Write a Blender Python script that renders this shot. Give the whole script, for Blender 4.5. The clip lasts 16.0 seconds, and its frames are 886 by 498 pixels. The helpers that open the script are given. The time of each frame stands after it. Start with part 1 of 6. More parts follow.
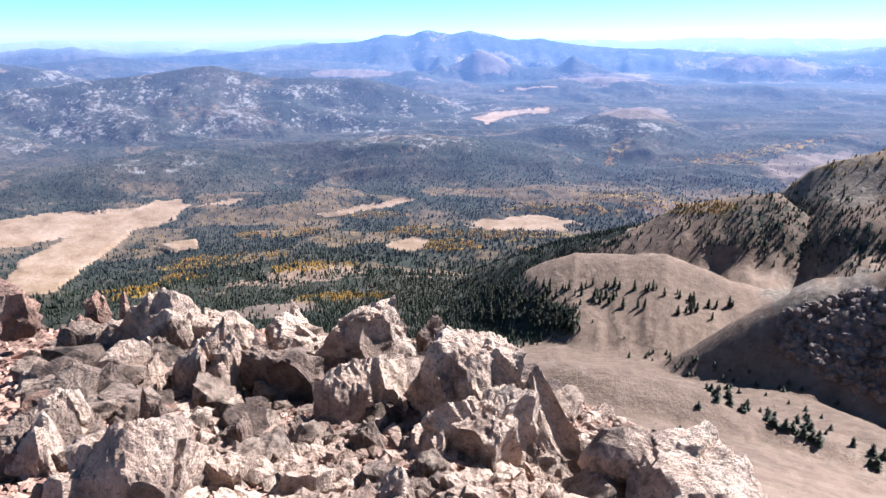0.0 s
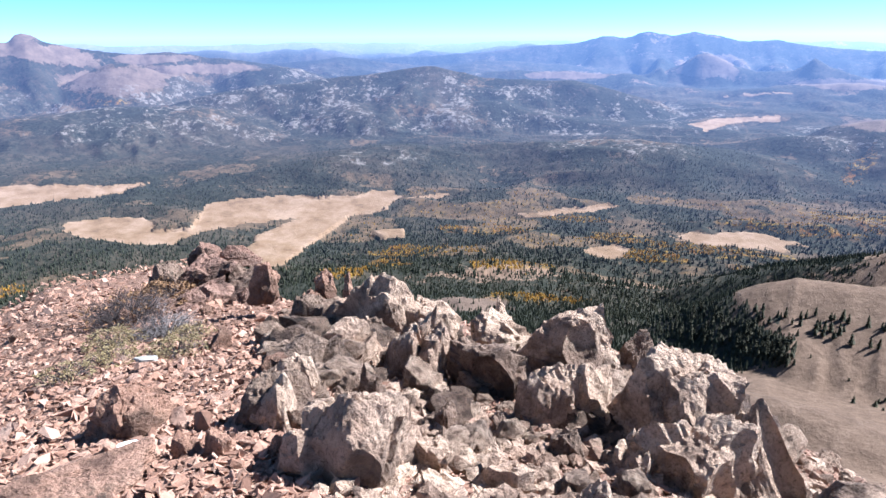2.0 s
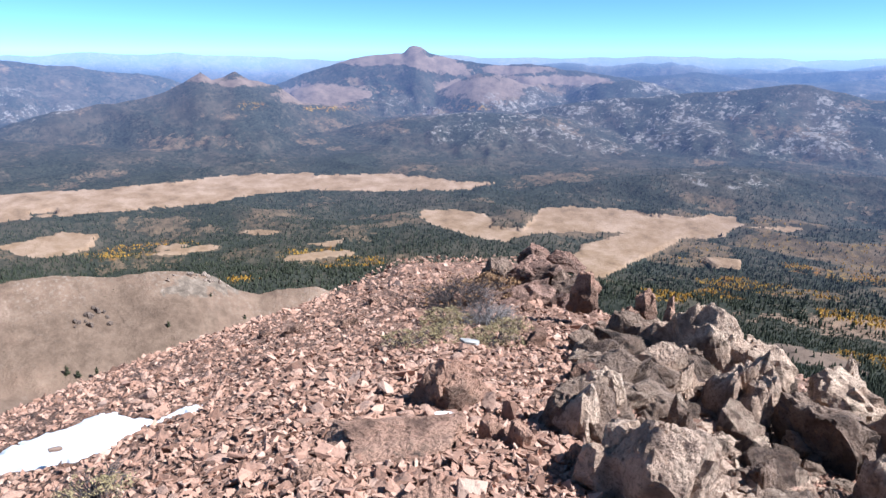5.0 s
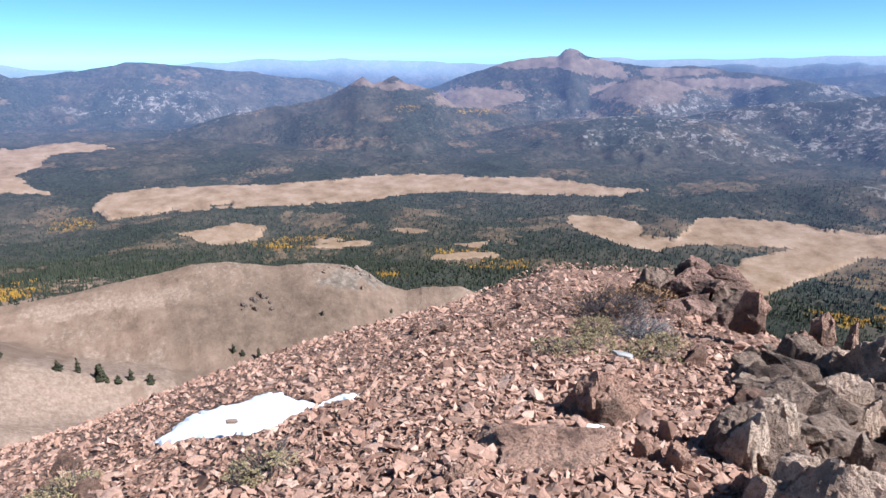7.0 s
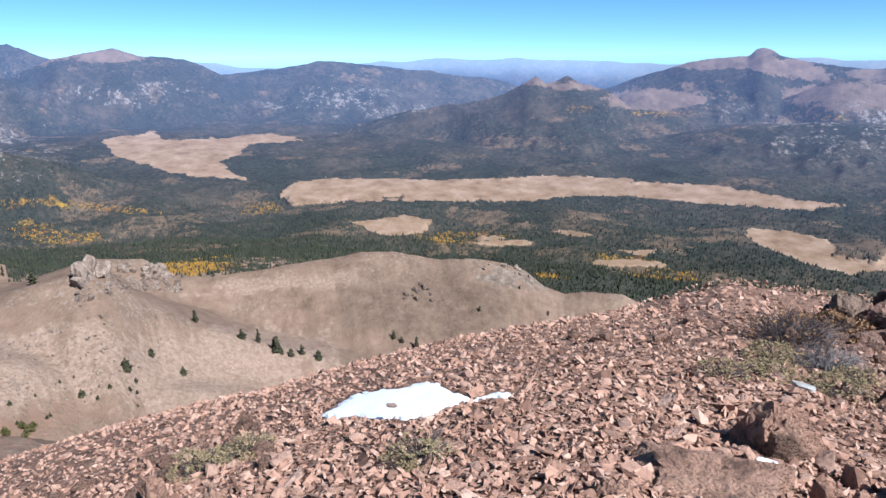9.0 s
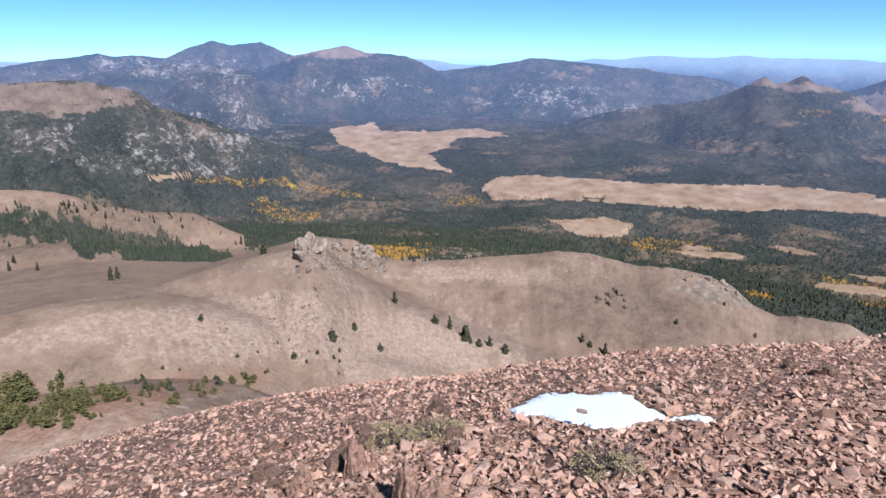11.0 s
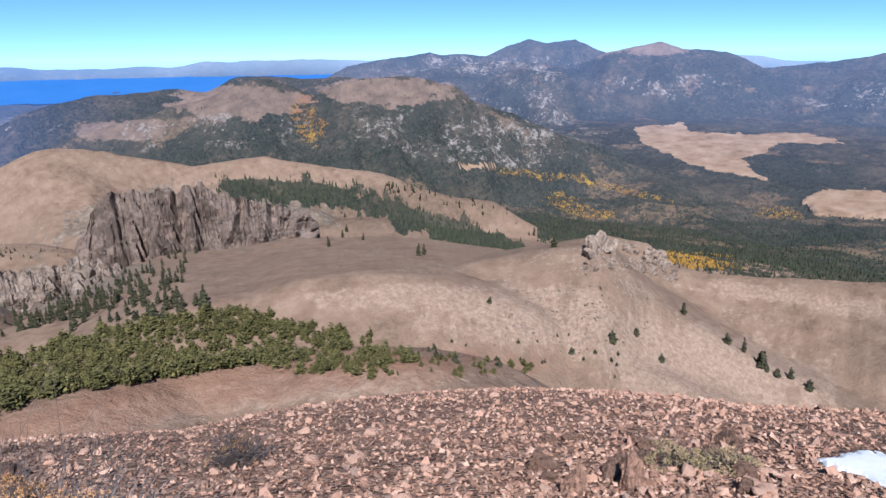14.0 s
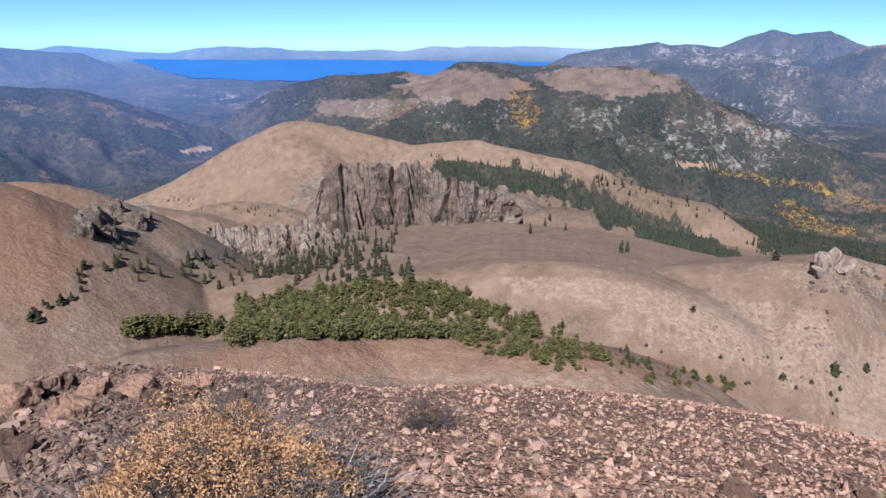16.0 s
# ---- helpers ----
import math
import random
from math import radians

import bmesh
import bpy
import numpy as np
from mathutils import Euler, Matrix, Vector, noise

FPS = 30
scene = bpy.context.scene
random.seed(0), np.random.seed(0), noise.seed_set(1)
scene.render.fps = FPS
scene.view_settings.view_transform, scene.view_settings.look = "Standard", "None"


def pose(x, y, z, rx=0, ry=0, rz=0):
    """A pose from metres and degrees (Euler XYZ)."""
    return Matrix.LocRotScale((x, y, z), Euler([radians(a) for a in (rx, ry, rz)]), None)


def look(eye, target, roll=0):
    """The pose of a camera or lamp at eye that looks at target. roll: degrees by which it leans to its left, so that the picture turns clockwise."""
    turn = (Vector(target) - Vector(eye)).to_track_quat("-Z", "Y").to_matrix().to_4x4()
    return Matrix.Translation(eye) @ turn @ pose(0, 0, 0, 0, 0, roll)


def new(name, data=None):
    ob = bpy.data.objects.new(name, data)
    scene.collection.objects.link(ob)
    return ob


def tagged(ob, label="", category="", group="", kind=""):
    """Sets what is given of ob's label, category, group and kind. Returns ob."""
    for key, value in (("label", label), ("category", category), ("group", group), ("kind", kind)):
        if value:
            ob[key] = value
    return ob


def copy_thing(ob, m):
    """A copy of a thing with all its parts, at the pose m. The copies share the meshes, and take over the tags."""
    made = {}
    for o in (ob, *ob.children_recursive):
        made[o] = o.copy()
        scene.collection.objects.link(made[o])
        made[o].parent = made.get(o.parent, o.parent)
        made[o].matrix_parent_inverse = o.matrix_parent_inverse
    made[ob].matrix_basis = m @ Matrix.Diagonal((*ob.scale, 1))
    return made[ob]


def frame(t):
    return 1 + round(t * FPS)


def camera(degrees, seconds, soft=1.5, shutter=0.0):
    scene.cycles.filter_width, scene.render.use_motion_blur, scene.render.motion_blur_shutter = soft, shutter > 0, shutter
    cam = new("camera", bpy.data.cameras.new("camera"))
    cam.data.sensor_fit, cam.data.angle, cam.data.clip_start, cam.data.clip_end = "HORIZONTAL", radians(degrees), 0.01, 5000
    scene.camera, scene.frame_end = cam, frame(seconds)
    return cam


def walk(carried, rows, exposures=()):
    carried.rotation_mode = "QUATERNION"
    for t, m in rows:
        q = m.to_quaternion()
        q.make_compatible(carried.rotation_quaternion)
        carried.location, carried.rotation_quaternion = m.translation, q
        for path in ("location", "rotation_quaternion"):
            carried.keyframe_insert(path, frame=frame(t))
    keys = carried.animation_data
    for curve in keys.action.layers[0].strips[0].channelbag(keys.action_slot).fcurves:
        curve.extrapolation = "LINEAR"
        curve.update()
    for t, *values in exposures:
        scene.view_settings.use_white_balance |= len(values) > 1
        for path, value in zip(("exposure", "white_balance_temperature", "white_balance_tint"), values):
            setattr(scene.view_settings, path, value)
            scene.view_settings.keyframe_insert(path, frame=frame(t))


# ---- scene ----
cam = camera(67.1, 16.0)
PATH = [
    (0, 0.0000, -0.0000, 1.6000, 72.126, 0.181, 0.000),
    (0.5, -0.0365, -0.0039, 1.6012, 71.829, 0.245, 4.935),
    (1, -0.0690, -0.0045, 1.6069, 71.753, 0.200, 9.535),
    (1.5, -0.0999, -0.0093, 1.6057, 72.036, 0.467, 13.736),
    (2, -0.1364, -0.0129, 1.6024, 72.344, 0.337, 17.585),
    (2.5, -0.1628, -0.0184, 1.6034, 72.759, 0.719, 21.119),
    (3, -0.1755, -0.0187, 1.6056, 73.119, 0.358, 25.217),
    (3.5, -0.1614, -0.0132, 1.6047, 73.369, -0.098, 30.266),
    (4, -0.1481, 0.0005, 1.6005, 73.504, -0.267, 36.160),
    (4.5, -0.1517, -0.0051, 1.5942, 73.511, -0.281, 41.467),
    (5, -0.1637, -0.0180, 1.5938, 73.456, -0.132, 46.240),
    (7.5, -0.2270, -0.1033, 1.6117, 73.912, 0.531, 62.179),
    (8, -0.2280, -0.1085, 1.6144, 73.983, 0.383, 65.885),
    (8.5, -0.2232, -0.1123, 1.6203, 73.875, 0.461, 69.295),
    (9, -0.2201, -0.1283, 1.6291, 73.876, 0.495, 73.250),
    (9.5, -0.2099, -0.1343, 1.6340, 73.888, 0.273, 78.307),
    (12, -0.2589, -0.2342, 1.6438, 73.812, 0.209, 98.063),
    (12.5, -0.2615, -0.2413, 1.6454, 73.848, 0.122, 102.238),
    (13, -0.2601, -0.2476, 1.6484, 73.945, 0.870, 106.428),
    (13.5, -0.2539, -0.2647, 1.6510, 74.013, 0.972, 111.096),
    (14, -0.2440, -0.2796, 1.6531, 73.813, 0.851, 115.907),
    (14.5, -0.2303, -0.2912, 1.6558, 73.528, 0.394, 120.752),
    (15, -0.2147, -0.3011, 1.6574, 73.198, 0.232, 125.286),
    (15.5, -0.2014, -0.3068, 1.6596, 72.992, -0.116, 129.687),
    (16, -0.1921, -0.2982, 1.6608, 72.908, -0.360, 134.051),
]
# the film's own camera turns from the bright south to the darker north
walk(cam, [(t, pose(*p)) for t, *p in PATH], [(0, 1.72, 5420, 13), (3.5, 1.42, 5400, 11), (5, 1.27, 5400, 10.5), (9, 0.97, 5430, 10.5), (12.5, 0.85, 5450, 13), (16, 0.80, 5600, 13)])

# ---- light: a clear autumn noon, sun in the south ----
EYE = 1.6
SUN_AZ, SUN_EL = -60.0, 45.0
world = bpy.data.worlds.new("sky")
scene.world = world
world.use_nodes = True
wn = world.node_tree
wn.nodes.clear()
sky = wn.nodes.new("ShaderNodeTexSky")
sky.sky_type = 'NISHITA'
sky.sun_disc = False
sky.sun_elevation = radians(SUN_EL)
sky.sun_rotation = radians(-SUN_AZ)
sky.altitude = 7500
sky.air_density = 1.0
sky.dust_density = 0.0
sky.ozone_density = 3.0
bg = wn.nodes.new("ShaderNodeBackground")
bg.inputs["Strength"].default_value = 0.07
wo = wn.nodes.new("ShaderNodeOutputWorld")
# the sky's clear turquoise cast
cast = wn.nodes.new("ShaderNodeMix")
cast.data_type, cast.blend_type = 'RGBA', 'MULTIPLY'
cast.inputs[0].default_value = 1.0
cast.inputs[7].default_value = (0.90, 1.09, 1.02, 1)
wn.links.new(sky.outputs[0], cast.inputs[6])
wn.links.new(cast.outputs[2], bg.inputs[0])
wn.links.new(bg.outputs[0], wo.inputs[0])

sun = new("sun", bpy.data.lights.new("sun", "SUN"))
sun.data.energy = 5.0
sun.data.angle = radians(0.53)
sun.data.color = (1.0, 0.945, 0.86)
sd = Vector((-math.sin(radians(SUN_AZ)) * math.cos(radians(SUN_EL)),
             math.cos(radians(SUN_AZ)) * math.cos(radians(SUN_EL)), math.sin(radians(SUN_EL))))
sun.matrix_world = look(sd * 60, (0, 0, 0))


# ---- number helpers ----
def smooth01(a, b, x):
    t = np.clip((x - a) / (b - a), 0, 1)
    return t * t * (3 - 2 * t)


def hash3(ix, iy, iz, seed):
    h = (ix * 374761393 + iy * 668265263 + iz * 2147483647 + seed * 1274126177) & 0xFFFFFFFF
    h = ((h ^ (h >> 13)) * 1274126177) & 0xFFFFFFFF
    h = ((h ^ (h >> 16)) * 2246822519) & 0xFFFFFFFF
    return ((h ^ (h >> 15)) & 0xFFFFFF) / float(0xFFFFFF) * 2 - 1


def vnoise(x, y, z=None, seed=0):
    """Smooth value noise in -1..1, on arrays."""
    x, y = np.asarray(x, float), np.asarray(y, float)
    fx, fy = np.floor(x), np.floor(y)
    ix, iy = fx.astype(np.int64), fy.astype(np.int64)
    u, v = x - fx, y - fy
    u, v = u * u * u * (u * (u * 6 - 15) + 10), v * v * v * (v * (v * 6 - 15) + 10)

    def layer(iz):
        a = hash3(ix, iy, iz, seed)
        b = hash3(ix + 1, iy, iz, seed)
        c = hash3(ix, iy + 1, iz, seed)
        d = hash3(ix + 1, iy + 1, iz, seed)
        return (a + (b - a) * u) * (1 - v) + (c + (d - c) * u) * v
    if z is None:
        return layer(np.zeros_like(ix))
    z = np.asarray(z, float)
    fz = np.floor(z)
    iz = fz.astype(np.int64)
    w = z - fz
    w = w * w * (3 - 2 * w)
    p = layer(iz)
    return p + (layer(iz + 1) - p) * w


def fbm(x, y, z=None, octaves=4, seed=0):
    total, amp, norm = 0.0, 1.0, 0.0
    for k in range(octaves):
        s = 2.03 ** k
        total = total + amp * vnoise(x * s + 17.3 * k, y * s - 9.1 * k, None if z is None else z * s + 4.7 * k, seed + k)
        norm += amp
        amp *= 0.5
    return total / norm


def np_mesh(name, verts, faces, material=None, smooth=False):
    """A mesh from arrays: faces is one array of triangles or of quads."""
    me = bpy.data.meshes.new(name)
    verts, faces = np.asarray(verts, np.float32), np.asarray(faces, np.int32)
    n, k = faces.shape
    me.vertices.add(len(verts))
    me.vertices.foreach_set("co", verts.ravel())
    me.loops.add(n * k)
    me.loops.foreach_set("vertex_index", faces.ravel())
    me.polygons.add(n)
    me.polygons.foreach_set("loop_start", np.arange(0, n * k, k, dtype=np.int32))
    me.polygons.foreach_set("use_smooth", np.full(n, smooth))
    me.update(calc_edges=True)
    if material:
        me.materials.append(material)
    return me


def float_attr(me, name, values):
    at = me.attributes.new(name, 'FLOAT', 'POINT')
    at.data.foreach_set("value", np.asarray(values, np.float32))


def polar(az, r):
    a = np.radians(az)
    return -np.sin(a) * r, np.cos(a) * r


def at(az, el, d):
    """The place d metres from the eye, at that bearing and elevation."""
    a, e = radians(az), radians(el)
    return Vector((-math.sin(a) * math.cos(e) * d, math.cos(a) * math.cos(e) * d, EYE + math.sin(e) * d))


# ---- the lie of the land ----
# Beyond 1.2 km the land is drawn in towards the summit along the line of sight, so that all of it fits into 5 km.
def drawn_in(r):
    return np.where(r < 1200.0, r, 1200.0 * (np.maximum(r, 1200.0) / 1200.0) ** 0.467)


HILLS = []


def hill(az, r, el, side, deep, round_top):
    """A summit at bearing az, r metres off, seen at elevation el; side and deep: its slopes across and along the view."""
    HILLS.append((az, r, EYE + r * math.tan(radians(el)), side, deep, round_top))


# low hills of the valley, and humps on the near slopes
hill(23.2, 4700, -9.0, 0.16, 0.2, 60)
hill(2.2, 4900, -8.2, 0.18, 0.2, 60)
hill(7.5, 5000, -8.7, 0.18, 0.2, 50)
hill(13.5, 5100, -8.8, 0.18, 0.2, 50)
hill(-11.5, 6100, -7.6, 0.2, 0.22, 60)
hill(-31.4, 700, -18.9, 0.7, 1.25, 6)
hill(-41.0, 720, -15.0, 0.4, 1.1, 10)
hill(135.5, 1060, -10.4, 0.35, 0.75, 12)
hill(142.0, 1060, -11.5, 0.4, 0.7, 12)
hill(128.5, 1050, -12.6, 0.45, 0.65, 12)
hill(122.5, 980, -13.5, 0.3, 0.5, 20)
hill(152.5, 950, -12.3, 0.3, 0.55, 15)
hill(160.0, 880, -12.1, 0.25, 0.6, 12)
hill(167.5, 700, -10.0, 0.35, 0.5, 15)
hill(175.0, 600, -8.0, 0.35, 0.5, 15)
hill(148.0, 520, -20.0, 0.15, 0.25, 15)
hill(139.0, 160, -25.5, 0.12, 0.3, 6)
hill(124.0, 150, -26.6, 0.2, 0.3, 6)
hill(153.0, 150, -24.8, 0.12, 0.3, 6)
hill(-15.0, 330, -27.3, 0.12, 0.6, 10)
hill(-28.0, 340, -29.0, 0.12, 0.6, 10)

RIDGES = []


def ridge(r, crest, front, back=0.35, side=0.45, spur=0.35):
    """A range r metres off whose crest runs through bearings and elevations; front, back, side: its slopes; spur: how far spurs and gullies part its face."""
    crest = sorted(crest)
    RIDGES.append((r, [c[0] for c in crest], [c[1] for c in crest], front, back, side, spur))


# the ranges at the end of sight, towards the south
ridge(20500, ((13, -1.2), (10.3, -0.76), (6.6, -0.5), (4.8, -0.06), (3, -0.2), (1.3, 0.3), (-0.7, -0.1), (-2.1, 0.2), (-4, -0.1), (-5.3, -0.47), (-8.1, -0.45), (-9.9, -0.8), (-13, -1.0)), 0.22, 0.3, 0.05, 0.8)
ridge(17500, ((8, -2.2), (14, -1.9), (20, -2.3), (26, -1.6), (34, -2.2)), 0.1, 0.2, 0.1, 0.8)
ridge(16500, ((-18, -3.0), (-21.4, -2.48), (-22.8, -1.8), (-23.9, -1.66), (-25.1, -1.86), (-26.2, -1.76), (-27.4, -2.2), (-29.6, -2.58), (-31, -2.1), (-33, -2.4), (-40, -2.2)), 0.3, 0.3, 0.2, 0.6)
ridge(14500, ((-0.3, -2.6), (-1.4, -2.15), (-2.6, -1.35), (-3.1, -1.26), (-4, -1.57), (-5.4, -2.3), (-6.8, -2.6), (-9.3, -2.45), (-10.6, -1.7), (-11.6, -2.3), (-14.5, -3.1)), 0.4, 0.4, 0.2, 0.6)
ridge(13500, ((16, -2.9), (13, -2.7), (9, -2.75), (6, -2.9), (2, -3.0)), 0.2, 0.3, 0.2, 0.7)
ridge(12000, ((2, -3.9), (-4, -4.0), (-9, -3.7), (-14, -3.3), (-19, -3.9), (-26, -3.8), (-36, -4.2)), 0.12, 0.2, 0.2, 0.9)
ridge(6800, ((-9, -8.2), (-12.1, -6.62), (-13.8, -6.2), (-15.6, -5.8), (-16.9, -5.78), (-18.7, -6.3), (-20.9, -7.1), (-23.1, -8.1)), 0.14, 0.3, 0.14)
# the long granite ridge
ridge(11500, ((33.5, -2.35), (30.9, -2.13), (29.2, -2.33), (27.5, -3.0)), 0.25)
ridge(8800, ((40, -4.9), (33, -3.8), (27.6, -3.2), (24.1, -3.0), (20.4, -2.6), (18, -2.45), (15.7, -2.75), (14.3, -3.15), (10.4, -3.5), (6.8, -3.6), (4.4, -4.05), (0, -5.0)), 0.25)
ridge(7600, ((31, -6.6), (26, -5.2), (20, -5.4), (14, -5.1), (9, -5.9)), 0.2, 0.1, 0.15, 0.6)
# the peak with its plug, and the bare domes before it
ridge(13000, ((59.8, -2.67), (57.5, -1.8), (53.8, -0.65), (49.5, -0.22), (49, 0.28), (48.6, 0.42), (48, 0.28), (47.4, -0.1), (45.5, -0.72), (43.2, -0.98), (41.3, -1.25), (39.5, -0.97), (37.1, -1.3), (34.4, -1.65), (30.8, -2.23), (27.7, -2.9)), 0.34, 0.3, 0.4, 0.45)
ridge(11400, ((60, -4.1), (58.5, -3.0), (56.7, -2.45), (54.8, -2.7), (52.5, -2.62), (51.1, -3.4)), 0.26, 0.2, 0.3, 0.3)
ridge(11300, ((46.4, -3.2), (45, -2.48), (43.1, -1.8), (41.7, -1.88), (39.4, -2.68), (37, -3.5)), 0.3, 0.22, 0.3, 0.2)
ridge(9000, ((79.5, -5.25), (75.9, -4.43), (72.1, -3.95), (68.8, -3.19), (66.9, -2.37), (65.6, -1.62), (64.8, -2.27), (63.9, -2.19), (63, -1.73), (62, -2.3), (59.8, -2.76), (58.1, -4.0)), 0.22, 0.35, 0.2)
ridge(7800, ((55, -6.6), (50, -5.6), (44, -5.2), (38, -5.0), (34, -5.8)), 0.13, 0.1, 0.1, 0.7)
# the high range in the north-east
ridge(13800, ((90.9, -1.3), (88.9, -1.15), (85.8, -0.76), (83.7, -0.35), (81.4, -0.46), (77.8, -0.86), (73.2, -1.35), (70.4, -1.6), (68.6, -1.94), (67.2, -2.4)), 0.24)
ridge(13200, ((102.7, 0.03), (101.5, 0.29), (99.2, 0.75), (98.7, 0.86), (96.9, 0.28), (93.7, 0.05), (92.3, -0.52), (90.9, -1.32)), 0.34)
ridge(15500, ((112.1, -0.04), (110.2, 0.84), (108.9, 1.22), (107.5, 0.86), (105.2, 1.08), (103.3, 0.16), (101, -0.4)), 0.4)
ridge(14800, ((123.8, -0.77), (121.3, -0.36), (118.7, -0.03), (117, 0.22), (116.1, -0.03), (114.3, 0.1), (112.1, -0.1)), 0.35)
ridge(12500, ((122.7, -2.13), (119.7, -1.75), (117.5, -1.11), (114.4, -0.69), (110.8, -0.58), (106.2, -0.95), (103.4, -1.87)), 0.3)
ridge(10800, ((112.7, -2.71), (111.7, -1.82), (110.8, -1.38), (109, -1.17), (106.2, -1.63), (104.3, -3.0)), 0.4, 0.3, 0.3, 0.5)
ridge(11600, ((101, -2.6), (99.2, -1.64), (97.3, -2.33), (95.5, -3.2)), 0.35, 0.3, 0.3, 0.5)
# the two bare red-brown hills, and wooded ridges by the lake
ridge(5200, ((128.5, -4.6), (126, -2.92), (124.3, -2.19), (122.3, -1.84), (119.3, -1.66), (116.7, -2.13), (114.5, -2.92), (113.4, -3.7), (110, -4.8), (107.2, -6.23), (103.4, -7.44)), 0.3)
ridge(5500, ((145.2, -5.54), (141.1, -4.49), (138.3, -3.84), (135.5, -3.1), (132.7, -2.27), (130.3, -1.91), (128, -2.6), (126, -3.6)), 0.3)
ridge(7500, ((152.5, -5.96), (149.9, -4.75), (148.1, -3.71), (145.5, -3.09), (142.8, -2.46), (140.1, -2.08), (137.3, -2.18), (133.6, -2.41), (129, -3.2)), 0.25)
ridge(8200, ((136, -2.7), (134.1, -2.2), (132.7, -1.6), (129.9, -1.37), (127.5, -1.59), (125, -1.45), (122, -1.9)), 0.3)
ridge(17500, ((168, -0.3), (163.5, -0.8), (161.5, -0.84), (160.2, -1.43), (158.5, -2.2)), 0.3)
ridge(6800, ((172, -2.6), (166, -3.0), (162.6, -3.43), (159.3, -4.31), (155.7, -5.61), (152.6, -6.61)), 0.2)
# the summit's own spurs
ridge(1900, ((-45, -5.5), (-38, -6.6), (-33.5, -7.56), (-31.9, -8.1), (-30.6, -8.62), (-29.2, -9.36), (-27.9, -10.75), (-26.5, -11.96), (-24.9, -12.9)), 0.15, 0.4, 0.7)
ridge(1550, ((-35, -15.5), (-31, -14.6), (-29.6, -13.2), (-27.3, -12.1), (-23.3, -12.75), (-19.9, -13.6), (-16.9, -15.3)), 0.13, 0.3, 0.4, 0.7)
ridge(1000, ((-31, -19.3), (-27.1, -19.3), (-24.5, -19.0), (-21.3, -18.1), (-19.4, -17.55), (-15.7, -17.9), (-11.8, -18.3), (-8.9, -19.3), (-6.4, -20.7)), 0.26, 0.4, 0.6)
ridge(720, ((-44, -15.6), (-39, -16.5), (-35.3, -17.2), (-30.7, -18.5), (-29.2, -19.6), (-28.4, -21.8)), 1.1, 0.6, 0.6, 0.3)
ridge(650, ((107.4, -17.7), (104.5, -16.33), (102.5, -15.2), (101.5, -15.4), (98.5, -15.6), (96.4, -17.3), (93.4, -17.6), (88.6, -17.35), (84.3, -17.1), (80.7, -16.95), (77.7, -17.2), (73.7, -17.6), (70.7, -17.3), (68.1, -17.45), (66.1, -18), (64.5, -19.2), (62.5, -19.87), (57.5, -19.4)), 0.42, 0.5, 0.5, 0.14)
ridge(470, ((102.4, -15.6), (100.5, -17.1), (98.7, -18.8), (95.2, -21), (91.7, -22.6), (88.6, -23.8), (85.2, -24.9), (82.5, -26)), 0.4, 0.3, 0.25, 0.15)
ridge(390, ((140, -19.9), (138, -19.65), (133.1, -19.84), (128.9, -19.05), (124.5, -19), (119.5, -19.35), (115.7, -19.92), (111.7, -20.9), (107.7, -21.8), (103.5, -23.8)), 0.33, 0.22, 0.4, 0.25)
ridge(1480, ((160, -11.8), (156.3, -10.49), (152, -8.39), (147.5, -6.51), (146.6, -6.4), (143.5, -6.63), (140.3, -7.25), (136.6, -8.16), (132.8, -7.83), (130.8, -7.74), (126.5, -8.76), (122.6, -9.64), (119.2, -10.96), (115.3, -11.73), (111.6, -12.2), (109, -13.83)), 0.22, 0.4, 0.45, 0.3)


def lie_a(az):
    return np.interp(az, (-60, -40, 0, 15, 25, 36, 50, 60, 90, 110, 140, 165, 200), (.35, .33, .27, .25, .22, .175, .172, .15, .2, .24, .2, .15, .2))


def lie_b(az):
    return np.interp(az, (-60, -40, 0, 15, 25, 36, 50, 60, 90, 110, 140, 165, 200), (.05, .03, .004, .002, .002, .0042, .0045, .010, .015, .013, .018, .013, .02))


def summit_z(az, r):
    """The scree cap of the summit, which breaks off to the south behind the boulders."""
    brink = 0.035 * np.maximum(np.minimum(r, 30) - 7.6, 0) ** 2 * smooth01(40, 26, az)
    return -(lie_a(az) * r + lie_b(az) * r * r / (1 + (r / 38.0) ** 2)) - brink


